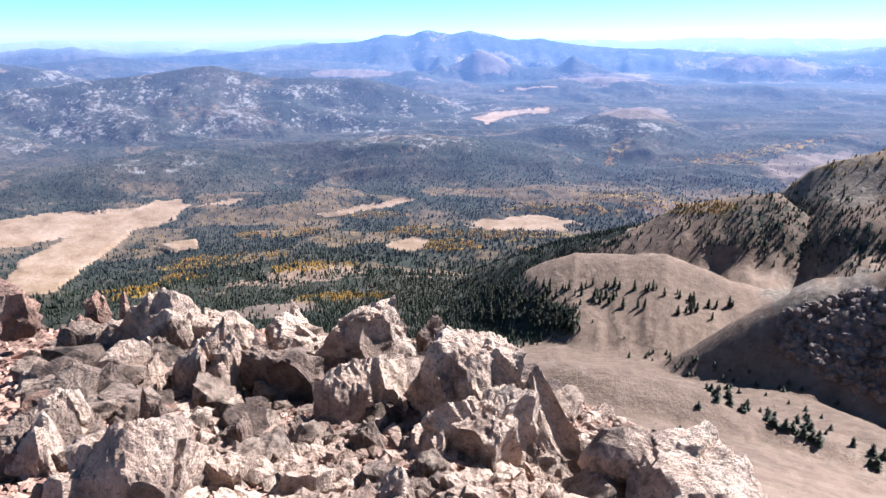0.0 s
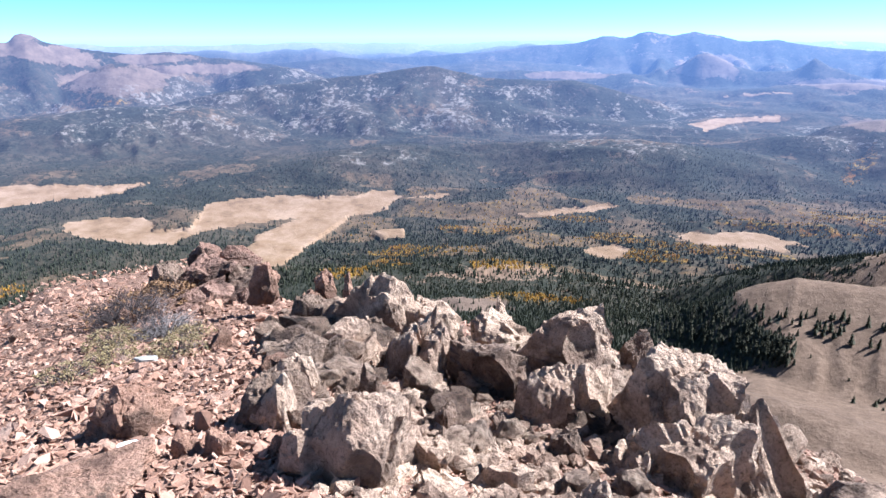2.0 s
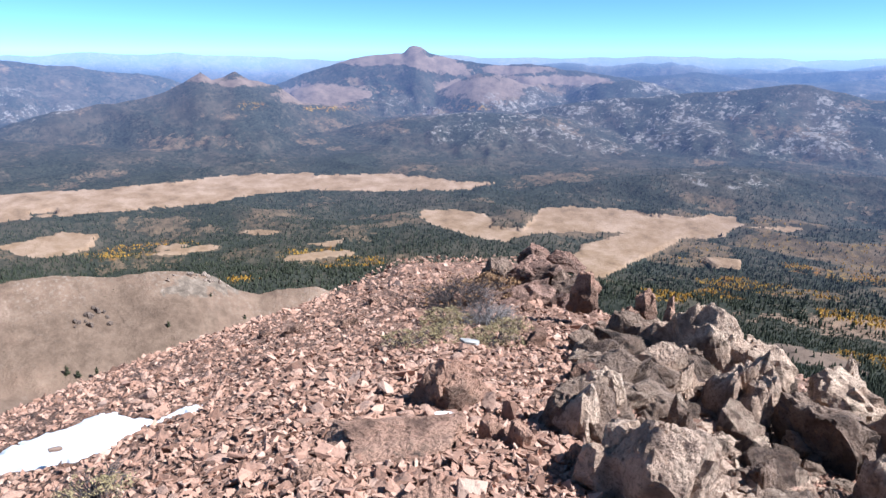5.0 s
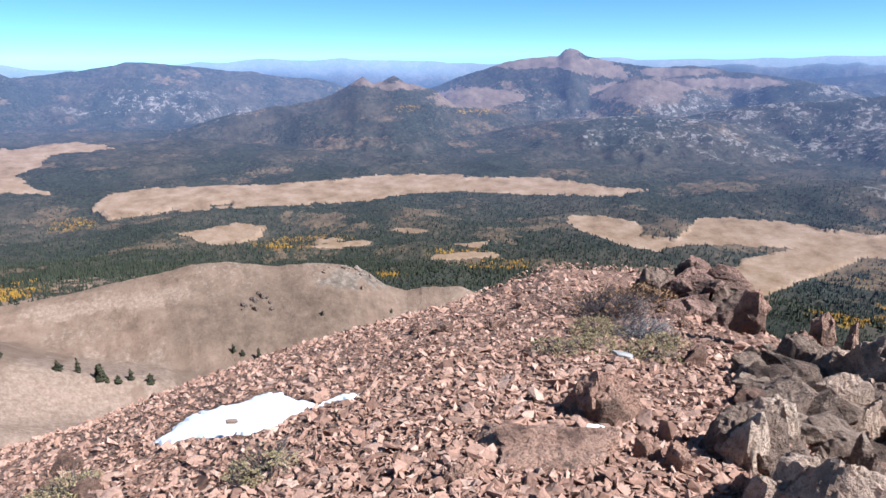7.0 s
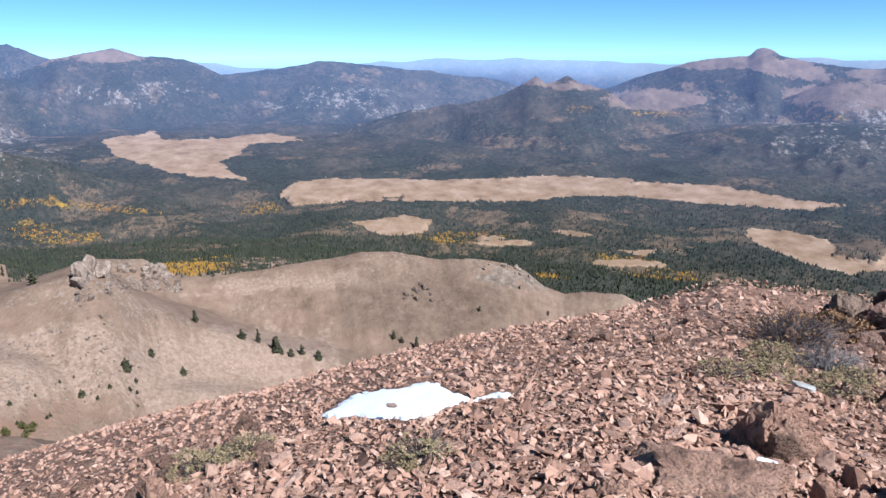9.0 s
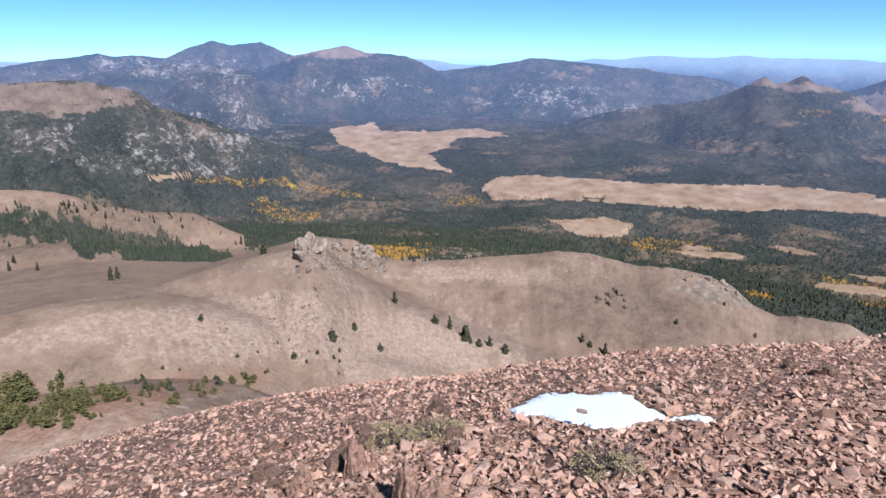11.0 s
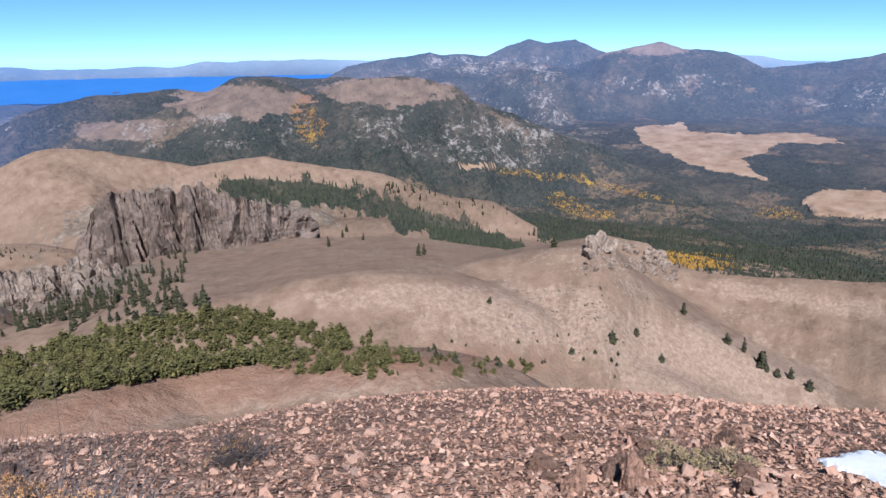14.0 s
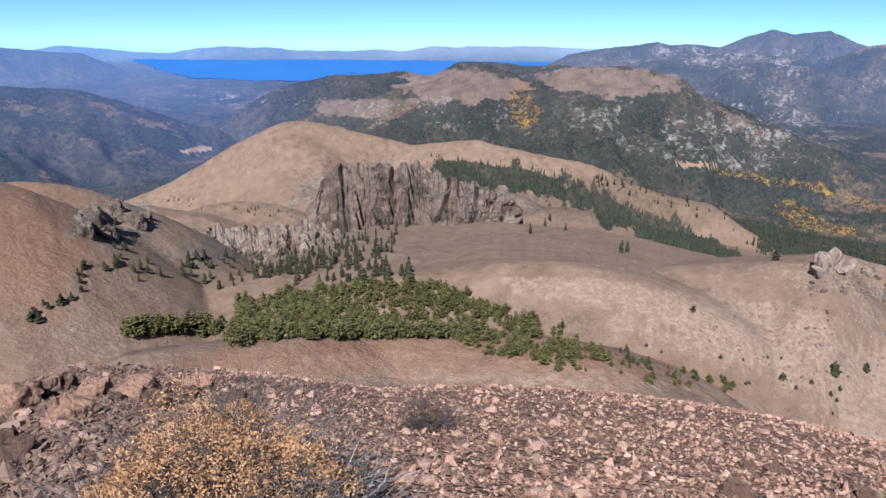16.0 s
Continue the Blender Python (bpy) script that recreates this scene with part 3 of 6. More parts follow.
def ground_material(name, glow=False):
    m, t, b = material(name)
    g = Graph(t)
    b.inputs["Roughness"].default_value = 0.95
    b.inputs["Specular IOR Level"].default_value = 0.08
    fine, mid, wide = g.noise(2.2, 6), g.noise(0.06, 6, 0.65), g.noise(0.006, 5)
    soil = g.ramp(mid, (0.30, (0.133, 0.087, 0.061)), (0.5, (0.209, 0.138, 0.097)), (0.7, (0.272, 0.190, 0.135)))
    soil = g.mix(g.ramp(wide, (0.4, 0.0), (0.65, 0.6)), soil, (0.214, 0.144, 0.100))
    soil = g.mix(g.ramp(fine, (0.35, 0.35), (0.6, 0.0)), soil, (0.106, 0.079, 0.058))
    # low dry scrub and washed-out runnels on the slopes
    scrub = g.math('MULTIPLY', g.ramp(g.noise(0.45, 6, 0.75), (0.54, 0.0), (0.64, 1.0)), g.ramp(g.noise(0.022, 4), (0.42, 0.0), (0.6, 0.85)))
    soil = g.mix(scrub, soil, (0.106, 0.091, 0.055))
    stony = g.math('MULTIPLY', g.ramp(g.noise(0.25, 6, 0.75), (0.52, 0.0), (0.6, 1.0)), g.ramp(g.noise(0.012, 4), (0.5, 0.0), (0.62, 0.8)))
    soil = g.mix(stony, soil, (0.272, 0.212, 0.165))
    soil = g.mix(g.math('MULTIPLY', g.ramp(g.math('ADD', g.attr("pale"), g.math('MULTIPLY', g.math('SUBTRACT', g.noise(0.1, 7, 0.78), 0.55), 2.6)), (0.3, 0.0), (0.75, 1.0)), 0.85), soil, g.ramp(g.noise(0.3, 7, 0.8), (0.4, (0.197, 0.134, 0.096)), (0.6, (0.329, 0.239, 0.177))))
    soil = g.mix(g.math('MULTIPLY', g.attr("grass"), 0.85), soil, g.ramp(g.noise(0.09, 7, 0.75), (0.36, (0.084, 0.058, 0.041)), (0.5, (0.128, 0.088, 0.062)), (0.64, (0.168, 0.118, 0.084))))
    if glow:
        soil = g.ramp(g.noise(0.035, 7, 0.75), (0.35, (0.047, 0.040, 0.030)), (0.5, (0.098, 0.072, 0.049)), (0.68, (0.158, 0.109, 0.069)))
    # small shards between the loose stones, each with its own tone, darkened for shade
    shards = g.cells(15.0)
    gaps = g.cells(15.0, 'DISTANCE_TO_EDGE')
    tone = g.t.nodes.new("ShaderNodeSeparateColor")
    g.link(shards.outputs["Color"], tone.inputs[0])
    scree = g.ramp(tone.outputs[0], (0.0, (0.15, 0.083, 0.057)), (0.5, (0.25, 0.146, 0.102)), (1.0, (0.33, 0.213, 0.155)))
    # shade in the gaps between shards, painted as dark edges
    scree = g.mix(g.ramp(gaps.outputs["Distance"], (0.0, 0.7), (0.07, 0.0)), scree, (0.102, 0.064, 0.048))
    col = g.mix(g.attr("scree"), soil, scree)
    far_mid = g.noise(0.03, 6, 0.7)
    meadow = g.ramp(g.noise(0.014, 7, 0.7), (0.34, (0.15, 0.10, 0.062)), (0.44, (0.215, 0.14, 0.085)), (0.52, (0.245, 0.166, 0.108)), (0.64, (0.30, 0.21, 0.145)))
    bare = g.ramp(g.noise(0.018, 6, 0.7), (0.35, (0.095, 0.07, 0.055)), (0.6, (0.16, 0.115, 0.087)))
    edge = g.math('ADD', g.math('MULTIPLY', g.math('SUBTRACT', g.noise(0.03, 7, 0.72), 0.5), 2.4), g.math('MULTIPLY', g.math('SUBTRACT', g.noise(0.14, 4, 0.7), 0.5), 1.6))
    col = g.mix(g.ramp(g.math('ADD', g.attr("bare"), g.math('MULTIPLY', edge, g.math('MINIMUM', g.math('MULTIPLY', g.attr("bare"), 2.5), 0.75))), (0.42, 0.0), (0.58, 1.0)), col, bare)
    col = g.mix(g.math('MULTIPLY', g.attr("rust"), 0.5), col, (0.224, 0.112, 0.069))
    crag = g.ramp(g.noise(0.12, 8, 0.75), (0.35, (0.085, 0.068, 0.053)), (0.52, (0.165, 0.129, 0.099)), (0.66, (0.277, 0.221, 0.172)))
    col = g.mix(g.ramp(g.math('ADD', g.attr("stony"), g.math('MULTIPLY', g.math('SUBTRACT', g.noise(0.07, 7, 0.75), 0.5), 2.4)), (0.5, 0.0), (0.66, 0.9)), col, crag)
    # granite slabs show between the trees
    slab = g.ramp(g.math('ADD', g.noise(0.05, 8, 0.78), g.math('MULTIPLY', g.math('SUBTRACT', g.noise(0.008, 5, 0.7), 0.5), 0.7)), (0.555, 0.0), (0.615, 0.95))
    dots = g.cells(0.11)
    crowns = g.ramp(dots.outputs["Distance"], (0.25, (0.015, 0.019, 0.015)), (0.75, (0.036, 0.038, 0.029)))
    crowns = g.mix(g.ramp(g.noise(0.011, 5), (0.4, 0.0), (0.7, 0.7)), crowns, (0.041, 0.043, 0.034))
    floor = g.ramp(g.noise(0.02, 6, 0.7), (0.4, (0.040, 0.038, 0.029)), (0.62, (0.075, 0.062, 0.046)))
    crowns = g.mix(g.ramp(g.math('ADD', g.noise(0.06, 7, 0.75), g.math('MULTIPLY', g.noise(0.004, 4), 0.8)), (0.86, 0.0), (0.98, 1.0)), crowns, floor)
    fa = g.math('ADD', g.attr("forest"), g.math('MULTIPLY', g.math('SUBTRACT', g.noise(0.045, 6, 0.75), 0.5), 1.6))
    fa = g.ramp(fa, (0.36, 0.0), (0.48, 1.0))
    col = g.mix(fa, col, crowns)
    ga = g.math('MULTIPLY', g.ramp(g.math('ADD', g.attr("granite"), g.math('MULTIPLY', edge, 0.6)), (0.3, 0.0), (0.8, 1.0)), slab)
    col = g.mix(ga, col, g.ramp(g.noise(0.09, 5, 0.7), (0.35, (0.112, 0.098, 0.086)), (0.65, (0.251, 0.221, 0.195))))
    aa = g.math('MULTIPLY', g.ramp(g.attr("aspen"), (0.1, 0.0), (0.8, 0.8)), g.ramp(g.noise(0.06, 7, 0.75), (0.5, 0.0), (0.6, 1.0)))
    col = g.mix(aa, col, g.ramp(g.noise(0.02, 3), (0.4, (0.198, 0.086, 0.020)), (0.6, (0.317, 0.191, 0.026))))
    col = g.mix(g.ramp(g.math('ADD', g.attr("meadow"), g.math('MULTIPLY', edge, 0.45)), (0.45, 0.0), (0.53, 1.0)), col, meadow)
    g.link(col, b.inputs["Base Color"])
    hgt = g.math('ADD', g.math('ADD', g.math('ADD', g.math('MULTIPLY', fine, 0.3), g.math('MULTIPLY', g.math('MULTIPLY', g.math('MINIMUM', gaps.outputs["Distance"], 0.2), 0.35), g.attr("scree"))), g.math('MULTIPLY', g.noise(0.35, 6, 0.7), 1.6)), g.math('MULTIPLY', far_mid, 8.0))
    hgt = g.math('ADD', hgt, g.math('MULTIPLY', g.noise(0.09, 7, 0.75), 2.2))
    g.bump(hgt, 0.55, 1.0, b)
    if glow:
        # haze put in as emission: the distance glows with the air's light
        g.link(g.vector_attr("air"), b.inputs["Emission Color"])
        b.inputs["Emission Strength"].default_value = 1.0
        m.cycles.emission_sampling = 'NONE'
    return m


def rock_material(name, light, mean, dark, red, scale=1.0):
    m, t, b = material(name)
    g = Graph(t)
    b.inputs["Roughness"].default_value = 0.9
    big, small = g.noise(1.6 * scale, 6, 0.65), g.noise(14 * scale, 6, 0.7)
    col = g.ramp(big, (0.36, dark), (0.45, mean), (0.60, light))
    col = g.mix(g.ramp(g.noise(0.9 * scale, 3), (0.5, 0.0), (0.68, 0.75)), col, red)
    col = g.mix(g.ramp(small, (0.32, 0.8), (0.47, 0.0)), col, tuple(c * 0.35 for c in mean))
    # large dark patches for weathered skin and painted-in shaded faces, dark lichen in spots
    skin_shade = g.math('ADD', g.noise(0.75 * scale, 5, 0.65), g.math('MULTIPLY', g.math('SUBTRACT', g.random(), 0.5), 0.12))
    col = g.mix(g.ramp(skin_shade, (0.53, 0.0), (0.59, 0.8)), col, (0.06, 0.044, 0.034))
    lichen = g.math('MULTIPLY', g.ramp(g.noise(7 * scale, 4, 0.7), (0.55, 0.0), (0.62, 1.0)), g.ramp(g.noise(1.1 * scale, 2), (0.45, 0.0), (0.6, 0.8)))
    col = g.mix(lichen, col, (0.047, 0.043, 0.034))
    col = g.mix(g.math('MULTIPLY', g.random(), 0.25), col, red)
    col = g.mix(g.ramp(g.noise(55 * scale, 4, 0.8), (0.38, 0.6), (0.47, 0.0)), col, tuple(c * 0.3 for c in mean))
    # fine dark specks, and cracks along warped joints
    col = g.mix(g.ramp(g.noise(30 * scale, 5, 0.75), (0.36, 0.7), (0.43, 0.0)), col, tuple(c * 0.2 for c in mean))
    bent = g.t.nodes.new("ShaderNodeVectorMath")
    bent.operation = 'ADD'
    warp = g.t.nodes.new("ShaderNodeTexNoise")
    warp.inputs["Scale"].default_value = 1.2 * scale
    g.link(g.co, warp.inputs["Vector"])
    g.link(g.co, bent.inputs[0])
    g.link(warp.outputs["Color"], bent.inputs[1])
    joint = g.cells(2.6 * scale, 'DISTANCE_TO_EDGE', bent.outputs[0]).outputs["Distance"]
    crack = g.ramp(joint, (0.0, 1.0), (0.014, 0.0))
    col = g.mix(g.math('MULTIPLY', crack, g.ramp(g.noise(2.0 * scale, 3), (0.5, 0.0), (0.6, 0.15))), col, tuple(c * 0.12 for c in mean))
    g.link(col, b.inputs["Base Color"])
    hgt = g.math('SUBTRACT', g.math('ADD', g.math('MULTIPLY', small, 0.8), big), g.math('MULTIPLY', crack, 0.03))
    hgt = g.math('ADD', hgt, g.math('MULTIPLY', g.noise(45 * scale, 4, 0.7), 0.2))
    g.bump(hgt, 1.0, 0.1 / scale, b)
    return m


def stone_material(name, shade=1.0):
    m, t, b = material(name)
    g = Graph(t)
    b.inputs["Roughness"].default_value = 0.92
    col = g.ramp(g.island(), (0.0, (0.17, 0.093, 0.064)), (0.3, (0.33, 0.187, 0.128)), (0.8, (0.43, 0.257, 0.182)), (1.0, (0.48, 0.322, 0.24)))
    col = g.mix(g.ramp(g.noise(16, 5, 0.7), (0.35, 0.7), (0.5, 0.0)), col, (0.102, 0.068, 0.051))
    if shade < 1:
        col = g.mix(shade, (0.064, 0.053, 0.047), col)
    g.link(col, b.inputs["Base Color"])
    g.bump(g.noise(35, 5, 0.7), 0.6, 0.02, b)
    return m


def leaf_material(name, a, c, glow=False):
    m, t, b = material(name)
    g = Graph(t)
    b.inputs["Roughness"].default_value = 0.8
    col = g.ramp(g.island(), (0.0, a), (1.0, c))
    col = g.mix(g.math('MULTIPLY', g.random(), 0.4), col, tuple(0.6 * v for v in a))
    g.link(col, b.inputs["Base Color"])
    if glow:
        # haze before the far trees, added as emission
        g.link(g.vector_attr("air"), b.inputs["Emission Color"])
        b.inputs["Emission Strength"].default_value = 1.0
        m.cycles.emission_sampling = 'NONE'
    return m


def plain(name, colour, rough=0.8, scale=6.0, vary=0.35):
    m, t, b = material(name)
    g = Graph(t)
    b.inputs["Roughness"].default_value = rough
    g.link(g.mix(g.ramp(g.noise(scale, 5), (0.3, 0.0), (0.7, 1.0)), tuple(v * (1 - vary) for v in colour), colour), b.inputs["Base Color"])
    g.bump(g.noise(scale * 4, 4), 0.4, 0.02, b)
    return m


GROUND = ground_material("mountain_ground")
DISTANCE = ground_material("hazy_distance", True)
ROCK = rock_material("weathered_volcanic_rock", (0.78, 0.595, 0.435), (0.51, 0.36, 0.26), (0.11, 0.077, 0.056), (0.48, 0.292, 0.2))
# darker copy of ROCK: lichen, and the shade of turned-away faces as colour
DARK_ROCK = rock_material("lichened_shaded_rock", (0.38, 0.27, 0.195), (0.195, 0.132, 0.096), (0.052, 0.038, 0.03), (0.24, 0.142, 0.1))
RED_ROCK = rock_material("red_volcanic_rock", (0.52, 0.325, 0.225), (0.38, 0.225, 0.155), (0.14, 0.084, 0.06), (0.42, 0.222, 0.145))
MAROON = rock_material("dark_red_rock", (0.40, 0.255, 0.19), (0.27, 0.162, 0.12), (0.09, 0.057, 0.044), (0.31, 0.165, 0.115))
STONE = stone_material("scree_stone")
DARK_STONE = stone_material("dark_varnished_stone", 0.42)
TAN_CRAG = rock_material("tan_crag_rock", (0.33, 0.262, 0.208), (0.25, 0.192, 0.15), (0.13, 0.1, 0.08), (0.27, 0.19, 0.145), 0.06)
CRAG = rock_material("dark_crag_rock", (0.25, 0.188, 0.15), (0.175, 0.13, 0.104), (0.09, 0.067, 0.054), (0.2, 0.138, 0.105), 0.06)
OUTCROP = rock_material("outcrop_rock", (0.20, 0.152, 0.12), (0.12, 0.089, 0.071), (0.05, 0.038, 0.03), (0.14, 0.097, 0.074), 1.3)
PALE_OUTCROP = rock_material("pale_outcrop_rock", (0.34, 0.265, 0.208), (0.25, 0.19, 0.148), (0.11, 0.085, 0.067), (0.27, 0.19, 0.145), 1.3)
PINE = leaf_material("pine_needles", (0.031, 0.031, 0.016), (0.068, 0.065, 0.032))
WHITEBARK = leaf_material("whitebark_pine_needles", (0.058, 0.054, 0.018), (0.15, 0.132, 0.044))
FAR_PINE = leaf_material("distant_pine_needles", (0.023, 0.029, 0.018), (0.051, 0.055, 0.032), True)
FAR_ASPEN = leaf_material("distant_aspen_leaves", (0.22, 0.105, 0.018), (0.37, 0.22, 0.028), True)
BARK = plain("bark", (0.092, 0.066, 0.050), 0.9, 8)
SNOW = plain("old_snow", (0.86, 0.855, 0.85), 0.6, 5, 0.05)

# ---- the land, one sheet to the horizon ----
AZ = np.concatenate([np.arange(-42, 176, 0.2), np.arange(178, 318, 4.0)])
R = np.concatenate([[0.001], np.geomspace(0.5, 60, 60)[:-1], np.geomspace(60, 2000, 160)[:-1], np.geomspace(2000, 15000, 230)[:-1], np.geomspace(15000, 24800, 40)])
GA, GR = np.meshgrid(AZ, R, indexing="ij")
GT = ((GA + 90) % 360) - 90
GZ = land_z(GT, GR)
GROW = growth(GT, GR, GZ)
# the meadows lie flat
GZ = GZ + (land_z(GT, GR, 0.0) - GZ) * smooth01(0.05, 0.6, GROW[1]) * 0.85
VIEW = int(np.searchsorted(AZ, 175.9))


def grid_at(field, az, r):
    """A field of the land's grid at points in front, between its knots."""
    i = np.clip((np.asarray(az) + 42) / 0.2, 0, VIEW - 2)
    j = np.clip(np.interp(r, R, np.arange(len(R))), 0, len(R) - 2)
    i0, j0 = i.astype(int), j.astype(int)
    u, v = i - i0, j - j0
    return (field[i0, j0] * (1 - u) * (1 - v) + field[i0 + 1, j0] * u * (1 - v) + field[i0, j0 + 1] * (1 - u) * v + field[i0 + 1, j0 + 1] * u * v)


def on_land(az, el, start=26.0):
    """How far off the land comes up to the line of sight at that bearing and elevation, beyond start metres."""
    j0 = int(np.searchsorted(R, start))
    rise = np.degrees(np.arctan2(GZ[:VIEW, j0:] - EYE, R[j0:][None, :]))
    out = np.zeros(len(az))
    for k, (a, e) in enumerate(zip(az, el)):
        col = rise[int(np.clip(round((a + 42) / 0.2), 0, VIEW - 1))]
        hit = np.nonzero(col >= e)[0]
        if len(hit) and hit[0] > 0:
            j = hit[0]
            t = (e - col[j - 1]) / max(col[j] - col[j - 1], 1e-6)
            out[k] = R[j0 + j - 1] * (1 - t) + R[j0 + j] * t
    return out


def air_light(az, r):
    """Haze between the summit and a far point, as an emission colour: more towards the sun, with extra at some bearings
    and ranges.
    """
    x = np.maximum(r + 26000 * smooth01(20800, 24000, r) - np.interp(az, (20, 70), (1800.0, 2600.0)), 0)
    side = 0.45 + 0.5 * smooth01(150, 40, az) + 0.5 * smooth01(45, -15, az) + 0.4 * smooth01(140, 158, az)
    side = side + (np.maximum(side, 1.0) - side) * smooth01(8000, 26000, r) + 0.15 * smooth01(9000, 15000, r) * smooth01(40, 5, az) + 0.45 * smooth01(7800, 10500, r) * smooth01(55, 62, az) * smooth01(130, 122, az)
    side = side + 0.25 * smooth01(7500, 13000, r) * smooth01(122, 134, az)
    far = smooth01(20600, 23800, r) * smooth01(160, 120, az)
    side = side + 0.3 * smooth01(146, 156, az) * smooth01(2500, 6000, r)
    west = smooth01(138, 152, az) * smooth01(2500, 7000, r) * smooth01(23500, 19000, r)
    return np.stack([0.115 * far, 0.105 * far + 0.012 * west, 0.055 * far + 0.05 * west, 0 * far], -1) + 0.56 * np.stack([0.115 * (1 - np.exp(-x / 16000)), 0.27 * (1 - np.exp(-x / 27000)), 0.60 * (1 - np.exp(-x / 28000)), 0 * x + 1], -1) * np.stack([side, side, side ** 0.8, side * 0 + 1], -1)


def colour_attr(me, name, values):
    me.attributes.new(name, 'FLOAT_COLOR', 'POINT').data.foreach_set("color", np.asarray(values, np.float32).ravel())


def build_land():
    forest, meadow, aspen, granite, bare, rust, stony, pale, grass = GROW
    rc = drawn_in(GR)
    x, y = polar(GA, rc)
    v = np.stack([x, y, EYE + (GZ - EYE) * rc / GR], -1)
    n, k = GA.shape
    cut = int(np.searchsorted(R, 1900))

    def sheet(name, lo, hi, mat):
        w = hi - lo
        i, j = np.arange(n)[:, None], np.arange(w - 1)[None, :]
        i2 = (i + 1) % n
        f = np.stack([i * w + j, i2 * w + j, i2 * w + j + 1, i * w + j + 1], -1).reshape(-1, 4)
        me = np_mesh(name, v[:, lo:hi].reshape(-1, 3), f, mat, True)
        for key, val in (("forest", forest), ("meadow", meadow), ("aspen", aspen), ("granite", granite), ("bare", bare), ("rust", rust), ("stony", stony), ("pale", pale), ("grass", grass), ("scree", smooth01(60, 22, GR))):
            float_attr(me, key, val[:, lo:hi].ravel())
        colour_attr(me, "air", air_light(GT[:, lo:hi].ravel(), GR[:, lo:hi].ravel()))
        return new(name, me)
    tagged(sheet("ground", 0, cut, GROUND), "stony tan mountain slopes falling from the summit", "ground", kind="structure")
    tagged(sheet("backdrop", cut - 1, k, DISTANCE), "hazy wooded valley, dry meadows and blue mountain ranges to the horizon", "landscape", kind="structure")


build_land()


def build_lake():
    """The lake, drawn in with the land: its near shore at -3.0 degrees, the far one at -1.3."""
    az, r = np.meshgrid(np.linspace(120, 172, 200), np.geomspace(14200, 22800, 60), indexing="ij")
    el = -3.1 + 1.9 * np.log(r / 14200) / math.log(22800 / 14200)
    rc = drawn_in(r)
    x, y = polar(az, rc)
    v = np.stack([x, y, EYE + np.tan(np.radians(el)) * rc], -1).reshape(-1, 3)
    i, j = np.meshgrid(np.arange(199), np.arange(59), indexing="ij")
    f = np.stack([i * 60 + j, (i + 1) * 60 + j, (i + 1) * 60 + j + 1, i * 60 + j + 1], -1).reshape(-1, 4)
    south = np.interp(az, (120, 134, 142, 150, 154, 156.5, 158.5), (-3.2, -3.1, -3.0, -2.9, -2.7, -2.1, -1.2)) + 0.12 * fbm(az * 0.6, az * 0, None, 4, 6)
    shore = (el > south) & (el < -1.28 + 0.1 * fbm(az * 0.4, az * 0, None, 3, 9)) & (az < 160)
    f = f[shore.ravel()[f].all(1)]
    m, t, b = material("lake_water")
    g = Graph(t)
    b.inputs["Base Color"].default_value = (0.01, 0.06, 0.22, 1)
    b.inputs["Roughness"].default_value = 0.6
    # the lake's hazy blue is painted in as a glow
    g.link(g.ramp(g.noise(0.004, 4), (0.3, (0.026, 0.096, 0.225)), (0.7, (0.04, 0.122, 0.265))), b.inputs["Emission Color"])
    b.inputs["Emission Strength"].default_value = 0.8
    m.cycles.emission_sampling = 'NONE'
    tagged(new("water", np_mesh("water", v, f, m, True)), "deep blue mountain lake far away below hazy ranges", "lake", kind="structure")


build_lake()


# ---- woods of the valley ----
def cones(places, heights, widths, sides, tiers, rng):
    """Joined conifers: each a few stacked, ragged cones."""
    n = len(places)
    a0 = rng.random(n) * 6.28
    vs, fs, base = [], [], 0
    for k in range(tiers):
        lo, hi = k / (tiers + 0.6), min(1.0, (k + 1.75) / (tiers + 0.6)) if k < tiers - 1 else 1.0
        w = 1 - 0.75 * k / max(tiers, 1)
        ang = a0[:, None] + np.arange(sides)[None, :] * 6.283 / sides + k
        rad = widths[:, None] * w * (0.75 + 0.5 * rng.random((n, sides)))
        ring = np.stack([places[:, None, 0] + np.cos(ang) * rad, places[:, None, 1] + np.sin(ang) * rad,
                         places[:, None, 2] + heights[:, None] * (lo + 0.06 * rng.random((n, sides)))], -1)
        tip = places + np.stack([np.zeros(n), np.zeros(n), heights * hi], -1)
        vs.append(np.concatenate([ring, tip[:, None]], 1).reshape(-1, 3))
        i = np.arange(n)[:, None] * (sides + 1) + base
        j = np.arange(sides)[None, :]
        fs.append(np.stack([i + j, i + (j + 1) % sides, i + sides + 0 * j], -1).reshape(-1, 3))
        base += n * (sides + 1)
    return np.concatenate(vs), np.concatenate(fs)


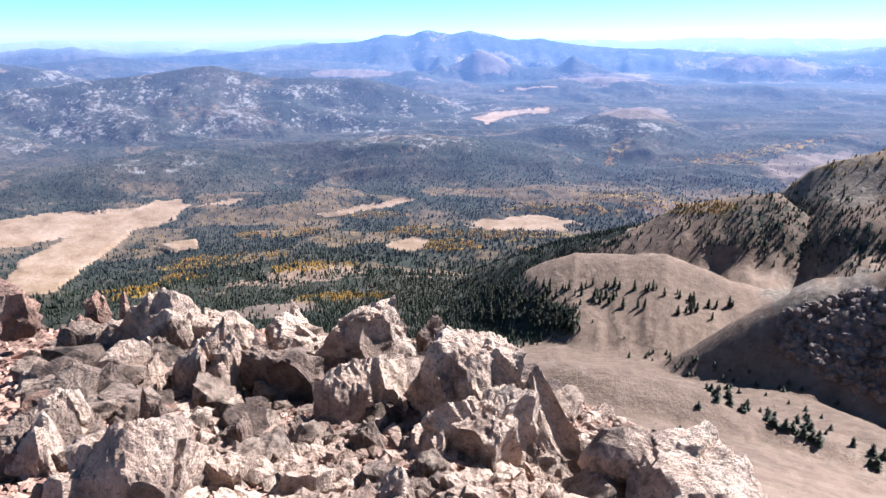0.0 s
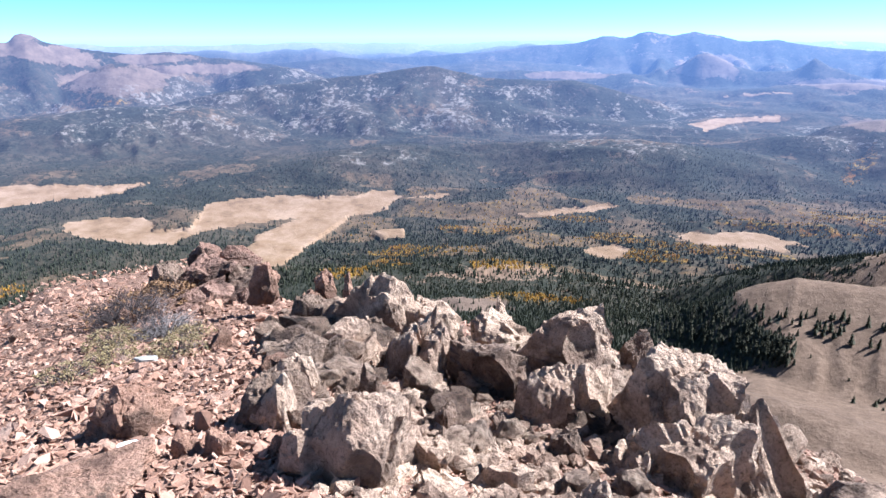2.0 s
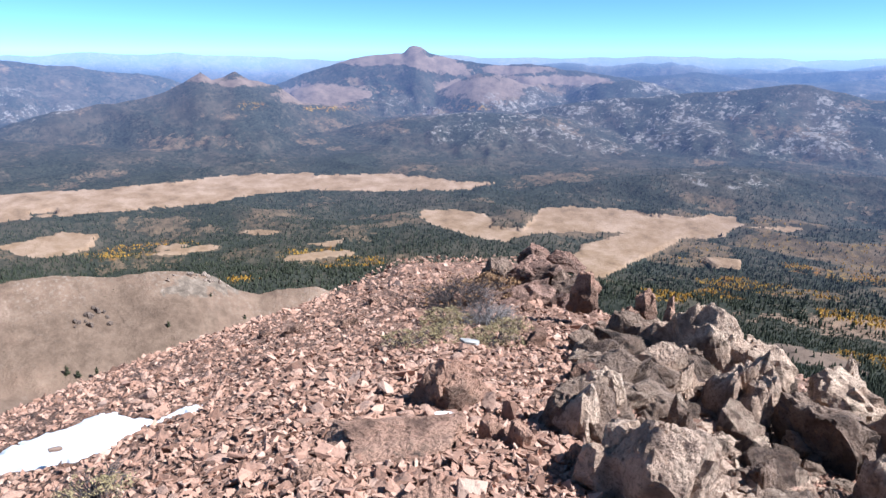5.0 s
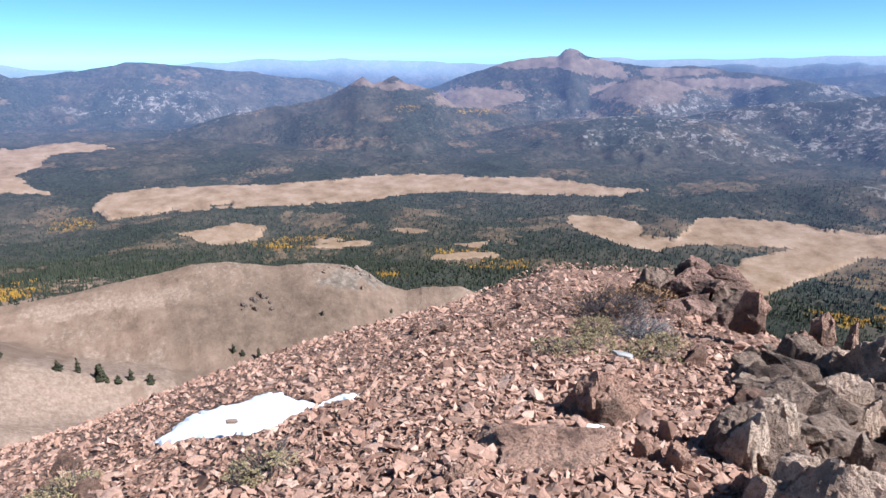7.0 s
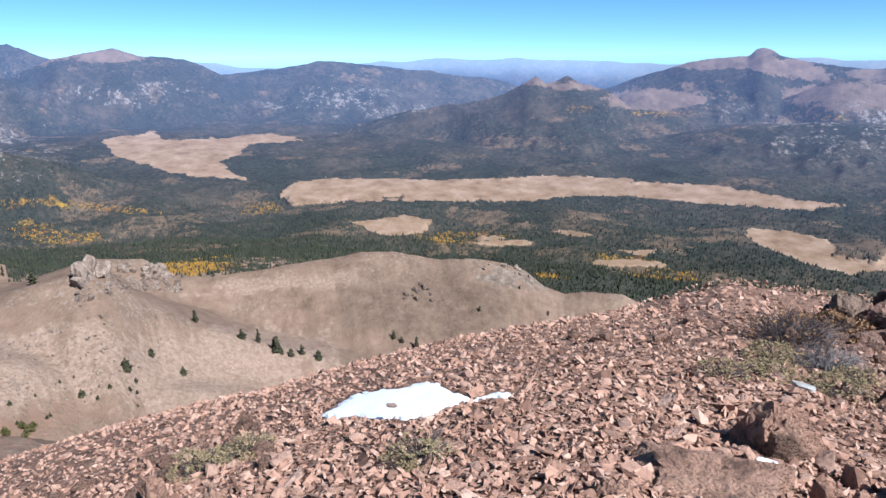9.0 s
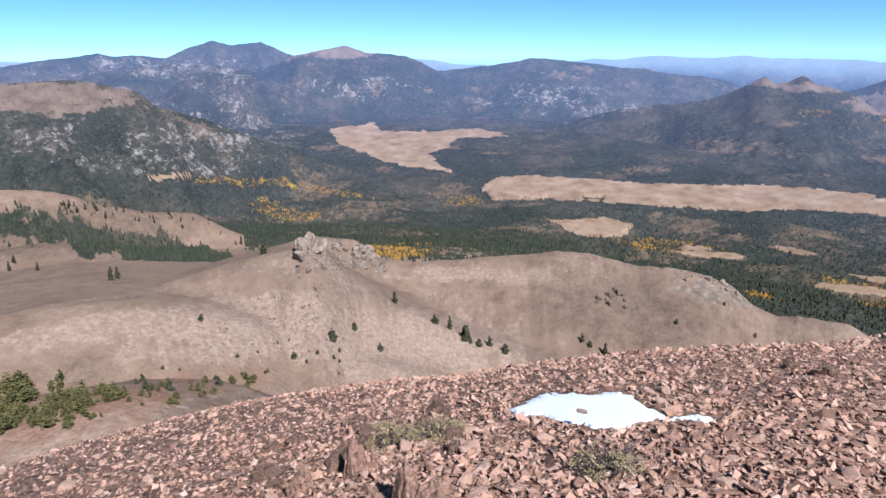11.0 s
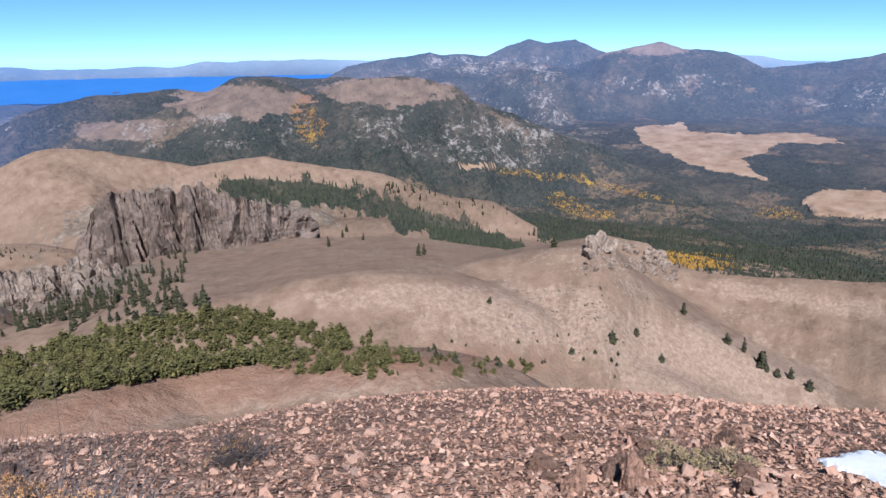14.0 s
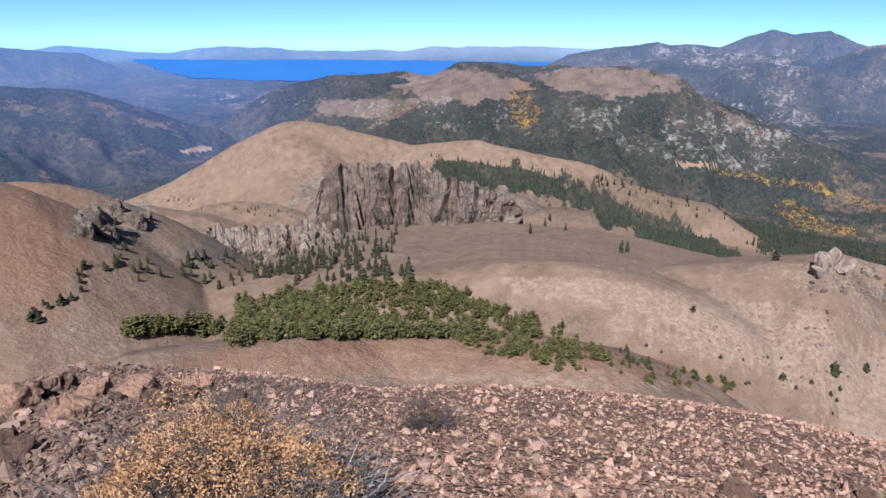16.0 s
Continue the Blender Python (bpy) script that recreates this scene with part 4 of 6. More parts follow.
def build_woods():
    rng = np.random.default_rng(11)
    n = 520000
    az = rng.uniform(-42, 174, n)
    r = 650 * np.exp(rng.uniform(0, 1, n) * math.log(7000 / 650))
    z = grid_at(GZ, az, r)
    forest, meadow, aspen, granite, bare, rust, stony, pale, grass = (grid_at(f, az, r) for f in GROW)
    x, y = polar(az, r)
    keep = rng.random(n) < np.clip(forest * (1.05 - 0.6 * granite), 0, 1) * np.where(r > 4500, 0.14, 0.42)
    keep |= (rng.random(n) < np.where(az > 100, 0.035, 0.015) * (1 - meadow)) & (r > 1900)
    gold = (rng.random(n) < 0.62 * smooth01(0.15, 0.7, aspen)) & (fbm(x / 140, y / 140, None, 5, 8) > -0.03)
    rc = drawn_in(r)
    px, py = polar(az, rc)
    places = np.stack([px, py, EYE + (z - EYE) * rc / r - 0.8], -1)
    h = rng.uniform(7, 17, n) * rc / r * np.where(r < 1700, 0.7, 1.0)
    for name, mask, mat, hh, ww, label, cat in (
            ("conifer_forest", keep & ~gold, FAR_PINE, 1.0, 0.24, "dark green conifer forest covering the valley floor and hills", "forest"),
            ("aspen_grove", gold & (meadow < 0.3), FAR_ASPEN, 0.6, 0.42, "golden and orange autumn aspen groves among the conifers", "aspen trees")):
        sides = [(r < 2000, 6, 2), (r >= 2000, 5, 1)]
        vs, fs, air, base = [], [], [], 0
        for part_mask, sd_, tiers in sides:
            m = mask & part_mask
            v, f = cones(places[m], h[m] * hh, h[m] * hh * ww, sd_, tiers, rng)
            vs.append(v)
            fs.append(f + base)
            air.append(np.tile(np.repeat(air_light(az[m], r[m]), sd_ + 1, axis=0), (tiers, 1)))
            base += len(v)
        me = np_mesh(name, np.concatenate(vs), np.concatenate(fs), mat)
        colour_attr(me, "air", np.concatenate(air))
        tagged(new(name, me), label, cat, kind="stuff")


build_woods()


# ---- rocks ----
def ico(sub):
    bm = bmesh.new()
    bmesh.ops.create_icosphere(bm, subdivisions=sub, radius=1)
    v = np.array([p.co[:] for p in bm.verts])
    f = np.array([[q.index for q in p.verts] for p in bm.faces])
    bm.free()
    return v, f


ICO = {k: ico(k) for k in (1, 2, 3, 4, 5)}


def rock_shape(seed, sub=4, planes=16, rough=0.09, block=0.0, hollow=0):
    """Vertices of a broken, faceted rock about 1 across each way from its middle, and its triangles."""
    rng = np.random.default_rng(seed)
    u, f = ICO[sub]
    nrm = rng.normal(size=(planes, 3))
    if block:
        axes = np.concatenate([np.eye(3), -np.eye(3)]) + rng.normal(size=(6, 3)) * 0.22
        nrm = np.concatenate([axes, nrm])
    nrm /= np.linalg.norm(nrm, axis=1)[:, None]
    off = rng.uniform(0.62, 1.0, len(nrm))
    if block:
        off[:6] = rng.uniform(0.6, 0.8, 6)
        off[6:] += 0.12
    d = u @ nrm.T
    rad = np.min(np.where(d > 0.05, off / np.maximum(d, 0.05), 9), axis=1)
    rad = np.minimum(rad, 1.35)
    v = u * rad[:, None]
    if hollow:
        # scooped-out hollows
        for _ in range(hollow):
            c = rng.normal(size=3)
            c[2] *= 0.5
            c *= rng.uniform(1.0, 1.2) / np.linalg.norm(c)
            big = rng.uniform(0.35, 0.6)
            gap = v - c
            far = np.linalg.norm(gap, axis=1)[:, None]
            v = np.where(far < big, c + gap / np.maximum(far, 1e-4) * big, v)
    if rough:
        # broken chips: each patch of the surface is tilted and set in or out on its own
        for chips, amp in ((26, 1.0), (110, 0.5)):
            c = rng.normal(size=(chips, 3))
            c /= np.linalg.norm(c, axis=1)[:, None]
            near = np.argmax(u @ c.T + rng.normal(0, 0.02, chips), axis=1)
            lift, tilt = rng.uniform(-1, 1, chips), rng.normal(size=(chips, 3)) * 1.6
            v = v * (1 + rough * amp * (0.35 * lift[near] + np.einsum("ij,ij->i", tilt[near], u - c[near])))[:, None]
        s = rng.uniform(0, 50)
        n2 = 1 - 2 * np.abs(fbm(v[:, 0] * 2.6 + s, v[:, 1] * 2.6 + s, v[:, 2] * 2.6, 4, seed % 89 + 3))
        n3 = fbm(v[:, 0] * 8 + s, v[:, 1] * 8 + s, v[:, 2] * 8, 3, seed % 83 + 7)
        n4 = 1 - 2 * np.abs(fbm(v[:, 0] * 17 + s, v[:, 1] * 17 + s, v[:, 2] * 17, 2, seed % 71 + 5))
        v = v * (1 + rough * (0.4 * n2 + 0.4 * n3 + (0.22 * n4 if sub > 3 else 0)))[:, None]
    return v, f


def boulder(az, el, d, w, h, deep, seed, turn=40.0, taper=0.5, apex=0.0, mat=None, sub=5, label="", rough=0.085):
    """A boulder whose middle lies d metres off at that bearing and elevation; w, h, deep in metres; apex: how far its top leans to the right."""
    v, f = rock_shape(seed, sub, 12, rough * 1.35, 1.0, 4)
    if mat is not RED_ROCK:
        # they stand deep in the rubble
        w, h, deep, el = w * 1.1, h * 1.2, deep * 1.15, el - math.degrees(0.1 * h / d)
    c, s = math.cos(radians(turn)), math.sin(radians(turn))
    v = np.stack([v[:, 0] * c - v[:, 1] * s, v[:, 0] * s + v[:, 1] * c, v[:, 2]], -1)
    lo, hi = v.min(0), v.max(0)
    v = (v - (lo + hi) / 2) / (hi - lo)
    v[:, :2] *= np.maximum(1 - taper * (v[:, 2:] + 0.5), 0.05)
    v[:, 0] += apex * (v[:, 2] + 0.5)
    lo, hi = v.min(0), v.max(0)
    v = (v - (lo + hi) / 2) / (hi - lo) * (w, deep, h)
    if mat is RED_ROCK and d > 9:
        mat = MAROON
    ob = new("boulder", np_mesh("boulder", v, f, mat or ROCK, False))
    ob.matrix_world = Matrix.Translation(at(az, el, d) - Vector((0, 0, 0.09))) @ pose(0, 0, 0, 0, 0, az)
    return tagged(ob, label, "boulder", "boulders of the summit ridge")


PALE = "pale sunlit volcanic boulder with dark lichen, on the summit ridge"
DARK = "dark volcanic boulder in the ridge outcrop, lichen and shade in its colour"
REDDISH = "reddish brown volcanic boulder on the scree"
boulder(25.4, -22.1, 7.4, 1.03, 1.02, 0.77, 201, 35, 0.3, 0.05, ROCK, 5, PALE)
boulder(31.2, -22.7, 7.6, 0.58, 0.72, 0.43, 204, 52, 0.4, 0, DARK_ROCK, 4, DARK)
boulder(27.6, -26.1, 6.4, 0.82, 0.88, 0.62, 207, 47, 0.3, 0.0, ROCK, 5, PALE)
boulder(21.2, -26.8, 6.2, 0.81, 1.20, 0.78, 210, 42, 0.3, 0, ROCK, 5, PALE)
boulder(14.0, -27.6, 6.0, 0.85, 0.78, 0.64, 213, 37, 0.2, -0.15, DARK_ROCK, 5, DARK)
boulder(13.8, -23.3, 7.5, 0.38, 0.74, 0.43, 216, 54, 0.95, -0.1, ROCK, 4, PALE)
boulder(13.8, -24.5, 7.2, 0.72, 0.58, 0.54, 219, 49, 0.2, 0, ROCK, 4, PALE)
boulder(7.5, -24.8, 6.8, 0.97, 0.91, 0.72, 222, 44, 0.45, 0.15, ROCK, 5, PALE)
boulder(8.0, -30.7, 5.5, 0.78, 1.09, 0.70, 225, 39, 0.25, 0, ROCK, 5, PALE)
boulder(-1.9, -29.3, 5.2, 0.91, 1.08, 0.69, 228, 56, 0.3, 0, ROCK, 5, PALE)
boulder(-4.0, -33.7, 4.8, 0.73, 0.95, 0.59, 231, 51, 0.15, 0.2, ROCK, 5, PALE)
boulder(1.7, -34.6, 4.7, 0.40, 0.75, 0.44, 234, 46, 0.3, 0, ROCK, 4, PALE)
boulder(-11.6, -32.2, 5.1, 1.0, 1.2, 0.85, 237, 41, 0.72, -0.3, ROCK, 5, PALE)
boulder(-23.2, -34.9, 4.6, 1.23, 0.67, 0.92, 240, 36, 0.3, 0.05, ROCK, 5, PALE)
boulder(29.6, -32.6, 3.9, 0.80, 0.87, 0.60, 243, 53, 0.45, 0.1, ROCK, 5, PALE)
boulder(1.2, -25.2, 7.2, 0.35, 0.57, 0.31, 246, 48, 0.4, 0.1, DARK_ROCK, 4, DARK)
boulder(19.5, -31.6, 4.82, 0.22, 0.48, 0.24, 249, 43, 0.2, 0, DARK_ROCK, 4, DARK)
boulder(26.4, -29.2, 5.0, 0.23, 0.63, 0.35, 252, 38, 0.4, 0, DARK_ROCK, 4, DARK)
boulder(7.9, -33.6, 4.66, 0.35, 0.48, 0.27, 255, 55, 0.3, 0, DARK_ROCK, 4, DARK)
boulder(5.4, -37.7, 3.89, 0.28, 0.48, 0.24, 258, 50, 0.4, 0, ROCK, 4, PALE)
boulder(-2.2, -38.1, 4.0, 0.37, 0.43, 0.28, 261, 45, 0.3, 0, ROCK, 4, PALE)
boulder(13.9, -32.6, 4.82, 0.22, 0.44, 0.21, 264, 40, 0.3, 0, DARK_ROCK, 4, DARK)
boulder(21.8, -34.5, 4.13, 0.31, 0.49, 0.25, 267, 35, 0.3, 0, ROCK, 4, PALE)
boulder(13.9, -36.3, 4.03, 0.41, 0.45, 0.31, 270, 52, 0.2, 0.1, ROCK, 4, PALE)
boulder(35.8, -29.4, 4.56, 0.42, 0.65, 0.37, 273, 47, 0.3, 0, ROCK, 4, PALE)
boulder(33.2, -27.6, 5.19, 0.48, 0.64, 0.36, 276, 42, 0.4, 0, ROCK, 4, PALE)
boulder(34.6, -19.0, 8.4, 0.43, 0.56, 0.32, 279, 37, 0.4, 0, RED_ROCK, 4, REDDISH)
boulder(20.3, -22.8, 7.4, 0.69, 0.52, 0.52, 282, 54, 0.4, -0.1, ROCK, 4, PALE)
boulder(47.4, -27.5, 5.03, 0.63, 0.63, 0.47, 285, 49, 0.4, 0.05, RED_ROCK, 5, REDDISH)
boulder(53.2, -31.4, 4.25, 1.0, 0.30, 0.55, 288, 8, 0.05, 0, RED_ROCK, 5, "flat tilted slab of orange-brown rock on the scree", 0.045)
boulder(43.5, -31.3, 4.38, 0.26, 0.38, 0.19, 291, 39, 0.4, 0, RED_ROCK, 4, REDDISH)
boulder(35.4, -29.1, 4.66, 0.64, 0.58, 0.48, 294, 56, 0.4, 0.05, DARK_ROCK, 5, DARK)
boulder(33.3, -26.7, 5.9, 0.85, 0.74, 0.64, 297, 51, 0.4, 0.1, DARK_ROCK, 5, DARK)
boulder(40.5, -31.4, 4.33, 0.26, 0.42, 0.19, 300, 46, 0.3, 0, RED_ROCK, 4, REDDISH)
boulder(29.3, -19.8, 8.2, 0.28, 0.46, 0.23, 303, 41, 0.6, 0, RED_ROCK, 4, REDDISH)
boulder(35.5, -32.7, 4.11, 0.21, 0.40, 0.18, 306, 36, 0.4, 0, RED_ROCK, 4, REDDISH)
boulder(40.0, -20.4, 10.4, 1.23, 0.68, 0.92, 309, 53, 0.4, 0, RED_ROCK, 5, REDDISH)
boulder(38.7, -18.0, 11.1, 1.25, 0.64, 0.94, 312, 48, 0.4, 0, RED_ROCK, 5, REDDISH)
boulder(35.9, -19.2, 10.7, 0.90, 0.69, 0.68, 315, 43, 0.4, 0.1, DARK_ROCK, 4, DARK)
boulder(36.2, -21.4, 10.0, 1.04, 0.42, 0.78, 318, 38, 0.2, 0.1, RED_ROCK, 4, REDDISH)
boulder(42.0, -17.6, 11.1, 0.61, 0.48, 0.46, 321, 55, 0.4, 0, DARK_ROCK, 4, DARK)
boulder(34.9, -19.1, 10.9, 0.67, 0.49, 0.50, 324, 50, 0.4, 0, RED_ROCK, 4, REDDISH)
boulder(38.5, -16.3, 11.4, 0.70, 0.38, 0.53, 327, 45, 0.5, 0, RED_ROCK, 4, REDDISH)
boulder(41.4, -21.3, 10.0, 0.70, 0.50, 0.53, 330, 40, 0.3, 0, RED_ROCK, 4, REDDISH)
boulder(36.1, -16.8, 11.2, 0.74, 0.43, 0.55, 333, 35, 0.5, 0, RED_ROCK, 4, REDDISH)
boulder(30.4, -21.4, 8.2, 0.49, 0.49, 0.36, 336, 52, 0.4, 0, RED_ROCK, 4, REDDISH)
boulder(27.3, -20.0, 8.0, 0.17, 0.44, 0.21, 339, 47, 0.7, 0, RED_ROCK, 4, REDDISH)
boulder(50.1, -36.8, 3.47, 0.44, 0.43, 0.33, 342, 42, 0.3, 0, RED_ROCK, 5, REDDISH)
boulder(60.6, -33.7, 3.92, 0.27, 0.35, 0.20, 345, 37, 0.3, 0, RED_ROCK, 4, REDDISH)
boulder(106.1, -32.4, 5.24, 0.26, 0.47, 0.23, 348, 54, 0.4, 0, RED_ROCK, 4, REDDISH)
boulder(101.2, -31.6, 5.35, 0.23, 0.49, 0.25, 351, 49, 0.5, 0.1, RED_ROCK, 4, REDDISH)
boulder(97.7, -33.5, 4.53, 0.22, 0.57, 0.31, 354, 44, 0.5, 0.2, RED_ROCK, 4, REDDISH)
boulder(94.7, -34.5, 4.29, 0.31, 0.52, 0.27, 357, 39, 0.4, 0, RED_ROCK, 4, REDDISH)
boulder(100.4, -35.0, 4.39, 0.19, 0.42, 0.20, 360, 56, 0.4, 0, RED_ROCK, 4, REDDISH)
boulder(90.3, -35.9, 4.04, 0.24, 0.41, 0.18, 363, 51, 0.4, 0, RED_ROCK, 4, REDDISH)
boulder(166.6, -23.5, 9.16, 0.58, 0.52, 0.44, 366, 46, 0.3, 0, RED_ROCK, 4, REDDISH)
boulder(165.2, -25.0, 7.17, 0.49, 0.45, 0.36, 369, 41, 0.3, 0, RED_ROCK, 4, REDDISH)
boulder(168.9, -23.8, 8.72, 0.59, 0.63, 0.44, 372, 36, 0.3, 0, RED_ROCK, 4, REDDISH)
boulder(160.3, -24.8, 8.15, 0.65, 0.43, 0.49, 375, 53, 0.3, 0, RED_ROCK, 4, REDDISH)
boulder(155.5, -25.3, 8.74, 0.59, 0.41, 0.44, 378, 48, 0.4, 0, RED_ROCK, 4, REDDISH)
boulder(163.5, -24.2, 8.37, 0.39, 0.41, 0.29, 381, 43, 0.3, 0, RED_ROCK, 4, REDDISH)


# ---- parts and joined meshes ----
def part(name, me, parent, label="", m=None):
    ob = new(name, me)
    ob.parent = parent
    if m is not None:
        ob.matrix_basis = m
    return tagged(ob, label) if label else ob


def hull_shape(seed, n=9):
    """A sharp-edged shard: the hull of a few points, about 1 across from its middle."""
    rng = np.random.default_rng(seed)
    p = rng.uniform(-1, 1, (n, 3))
    p = p / np.maximum(np.abs(p).max(1), 0.6)[:, None] * rng.uniform(0.75, 1, (n, 1))
    bm = bmesh.new()
    for q in p:
        bm.verts.new(q)
    got = bmesh.ops.convex_hull(bm, input=bm.verts)
    bmesh.ops.delete(bm, geom=[e for e in got["geom_interior"] if isinstance(e, bmesh.types.BMVert)], context='VERTS')
    bmesh.ops.triangulate(bm, faces=bm.faces)
    bm.verts.index_update()
    v = np.array([q.co[:] for q in bm.verts])
    f = np.array([[q.index for q in fc.verts] for fc in bm.faces])
    bm.free()
    return v, f


def scatter(shapes, m, p):
    """One pair of arrays: the shapes in turn, each placed by its matrix and place."""
    vs, fs, base = [], [], 0
    for k, (v, f) in enumerate(shapes):
        pick = np.arange(len(p)) % len(shapes) == k
        w = np.einsum("nij,vj->nvi", m[pick], v) + p[pick][:, None]
        q = len(w)
        vs.append(w.reshape(-1, 3))
        fs.append((f[None] + (np.arange(q) * len(v))[:, None, None] + base).reshape(-1, 3))
        base += q * len(v)
    return np.concatenate(vs), np.concatenate(fs)


def join(pieces):
    vs, fs, base = [], [], 0
    for v, f in pieces:
        vs.append(v)
        fs.append(f + base)
        base += len(v)
    return np.concatenate(vs), np.concatenate(fs)


def tumbled(n, rng, size, flat, tilt=0.4):
    """Turn matrices times sizes, for n loose stones."""
    a, b, c = rng.uniform(0, 6.283, n), rng.normal(0, tilt, n), rng.normal(0, tilt, n)
    ca, sa, cb, sb, cc, sc = np.cos(a), np.sin(a), np.cos(b), np.sin(b), np.cos(c), np.sin(c)
    o, i = np.zeros(n), np.ones(n)
    rz = np.stack([ca, -sa, o, sa, ca, o, o, o, i], -1).reshape(n, 3, 3)
    rx = np.stack([i, o, o, o, cb, -sb, o, sb, cb], -1).reshape(n, 3, 3)
    ry = np.stack([cc, o, sc, o, i, o, -sc, o, cc], -1).reshape(n, 3, 3)
    s = np.stack([size, size * rng.uniform(0.5, 0.9, n), size * flat], -1)
    return rz @ rx @ ry * s[:, None, :]


# ---- broken rock between the boulders ----
def rubble(n, az0, az1, lo, hi, small, big, mat, label, seed):
    rng = np.random.default_rng(seed)
    shapes = [np_mesh("boulder", *rock_shape(seed * 20 + k, 3, 12, 0.10, 1.0, 1), mat) for k in range(9)]
    for k in range(n):
        az = rng.uniform(az0, az1)
        r = lo * (hi / lo) ** rng.random()
        x, y = polar(az, r)
        s = small * (big / small) ** (rng.random() ** 1.6) * 0.5
        ob = new("boulder", shapes[k % 9])
        ob.matrix_world = Matrix.Translation((x, y, float(summit_z(az, r)) + s * 0.25)) @ pose(0, 0, 0, rng.normal(0, 20), rng.normal(0, 20), rng.uniform(0, 360)) @ Matrix.Diagonal((s, s * rng.uniform(0.6, 1), s * rng.uniform(0.5, 0.95), 1))
        tagged(ob, label, "boulder", "broken rocks of the summit")


rubble(95, -28, 35, 3.2, 8.2, 0.16, 0.5, ROCK, "broken pale rock wedged between larger boulders", 1)
rubble(45, 2, 35, 4.6, 7.6, 0.3, 0.62, ROCK, "blocky pale rock packed between larger boulders", 7)
# the two dark sets paint shade into the hollows of the pile
rubble(22, 4, 35, 4.2, 6.6, 0.25, 0.5, DARK_ROCK, "rock packed between larger boulders, coloured dark for the shade there", 8)
rubble(30, -10, 32, 6.2, 8.0, 0.35, 0.7, DARK_ROCK, "dark rock at the back of the ridge outcrop, lichen and shade in its colour", 6)
rubble(16, 30, 64, 5.0, 11.5, 0.16, 0.42, RED_ROCK, "reddish rock half sunk in the scree", 2)
rubble(52, 34.5, 46, 9.4, 11.6, 0.2, 0.55, MAROON, "reddish jagged rock of a low ridge outcrop", 3)
rubble(30, 150, 174, 5.5, 9.5, 0.12, 0.36, MAROON, "dark red rock at the rim of the summit", 4)
rubble(16, 92, 112, 4.4, 6.4, 0.14, 0.34, RED_ROCK, "upright reddish rock in the scree", 5)


# ---- crags ----
def crag(label, r, azs, tops, bases, seed, mat=None, rugged=1.0, lean=0.085):
    """A cliff of broken columns round part of a slope, in faces side by side; each face is a part."""
    az0, az1 = azs[0], azs[-1]
    root = new("rock_crag")
    x, y = polar(0.5 * (az0 + az1), r)
    here = Vector((x, y, EYE + r * math.tan(radians(float(np.mean(bases))))))
    root.location = here
    tagged(root, label, "cliff", "crags below the summit")
    knots = np.linspace(az0, az1, 24)
    foot = on_land(knots, np.interp(knots, azs, bases), 100)
    foot = np.clip(np.where(foot > 0, foot, r), 0.88 * r, 1.08 * r)
    foot = np.convolve(np.pad(foot, 5, mode="edge"), np.ones(11) / 11, "valid")
    pieces = max(1, round((az1 - az0) / 2.2))
    for k in range(pieces):
        a0, a1 = az0 + (az1 - az0) * k / pieces, az0 + (az1 - az0) * (k + 1) / pieces
        az = np.linspace(a0, a1 + 0.02, max(12, int((a1 - a0) / 0.07)))
        s = np.concatenate([np.linspace(-0.8, 1, 44), [1.0, 1.0, 1.0]])
        back = np.concatenate([np.zeros(44), [0.03, 0.1, 0.3]])
        A, S = np.meshgrid(az, s, indexing="ij")
        B = np.broadcast_to(back, A.shape)
        cut = np.round(vnoise(A * 1.6, A * 0, None, seed) * 2.5) / 2.5
        end = np.minimum(smooth01(0, 0.9, A - az0), smooth01(0, 0.9, az1 - A))
        top = np.interp(A, azs, tops) + 0.30 * cut + 0.12 * vnoise(A * 6, A * 0, None, seed + 1) - 0.4 * (1 - end)
        base = np.interp(A, azs, bases)
        el = base + (top - base) * S
        warp = 0.5 * vnoise(A * 0.9, S * 2.2, None, seed + 2)
        ribs = np.clip(1.1 - 3.6 * np.abs(vnoise(A * 0.9 + warp, S * 0.7, None, seed + 3)), -1.6, 0.75)
        fine = 1 - 2 * np.abs(vnoise(A * 4.2 + warp, S * 6.5, None, seed + 4))
        chip = vnoise(A * 13, S * 22, None, seed + 5)
        ledge = np.round(S * 3.2 + 1.2 * vnoise(A * 1.1, S * 0.6, None, seed + 6)) / 3.2
        rr = np.interp(A, knots, foot) * (1.006 + lean * (0.35 * S + 0.65 * ledge) + B - smooth01(-0.1, 0.3, S) * (0.014 + rugged * (0.0105 * ribs + 0.0028 * fine + 0.0012 * chip)))
        cx, cy = polar(A, rr)
        v = np.stack([cx - here.x, cy - here.y, EYE + rr * np.tan(np.radians(el)) - here.z], -1)
        n, w = A.shape
        i, j = np.meshgrid(np.arange(n - 1), np.arange(w - 1), indexing="ij")
        f = np.stack([i * w + j, i * w + j + 1, (i + 1) * w + j + 1, (i + 1) * w + j], -1).reshape(-1, 4)
        part("rock_face", np_mesh("rock_face", v.reshape(-1, 3), f, mat or CRAG, False), root)
    return root


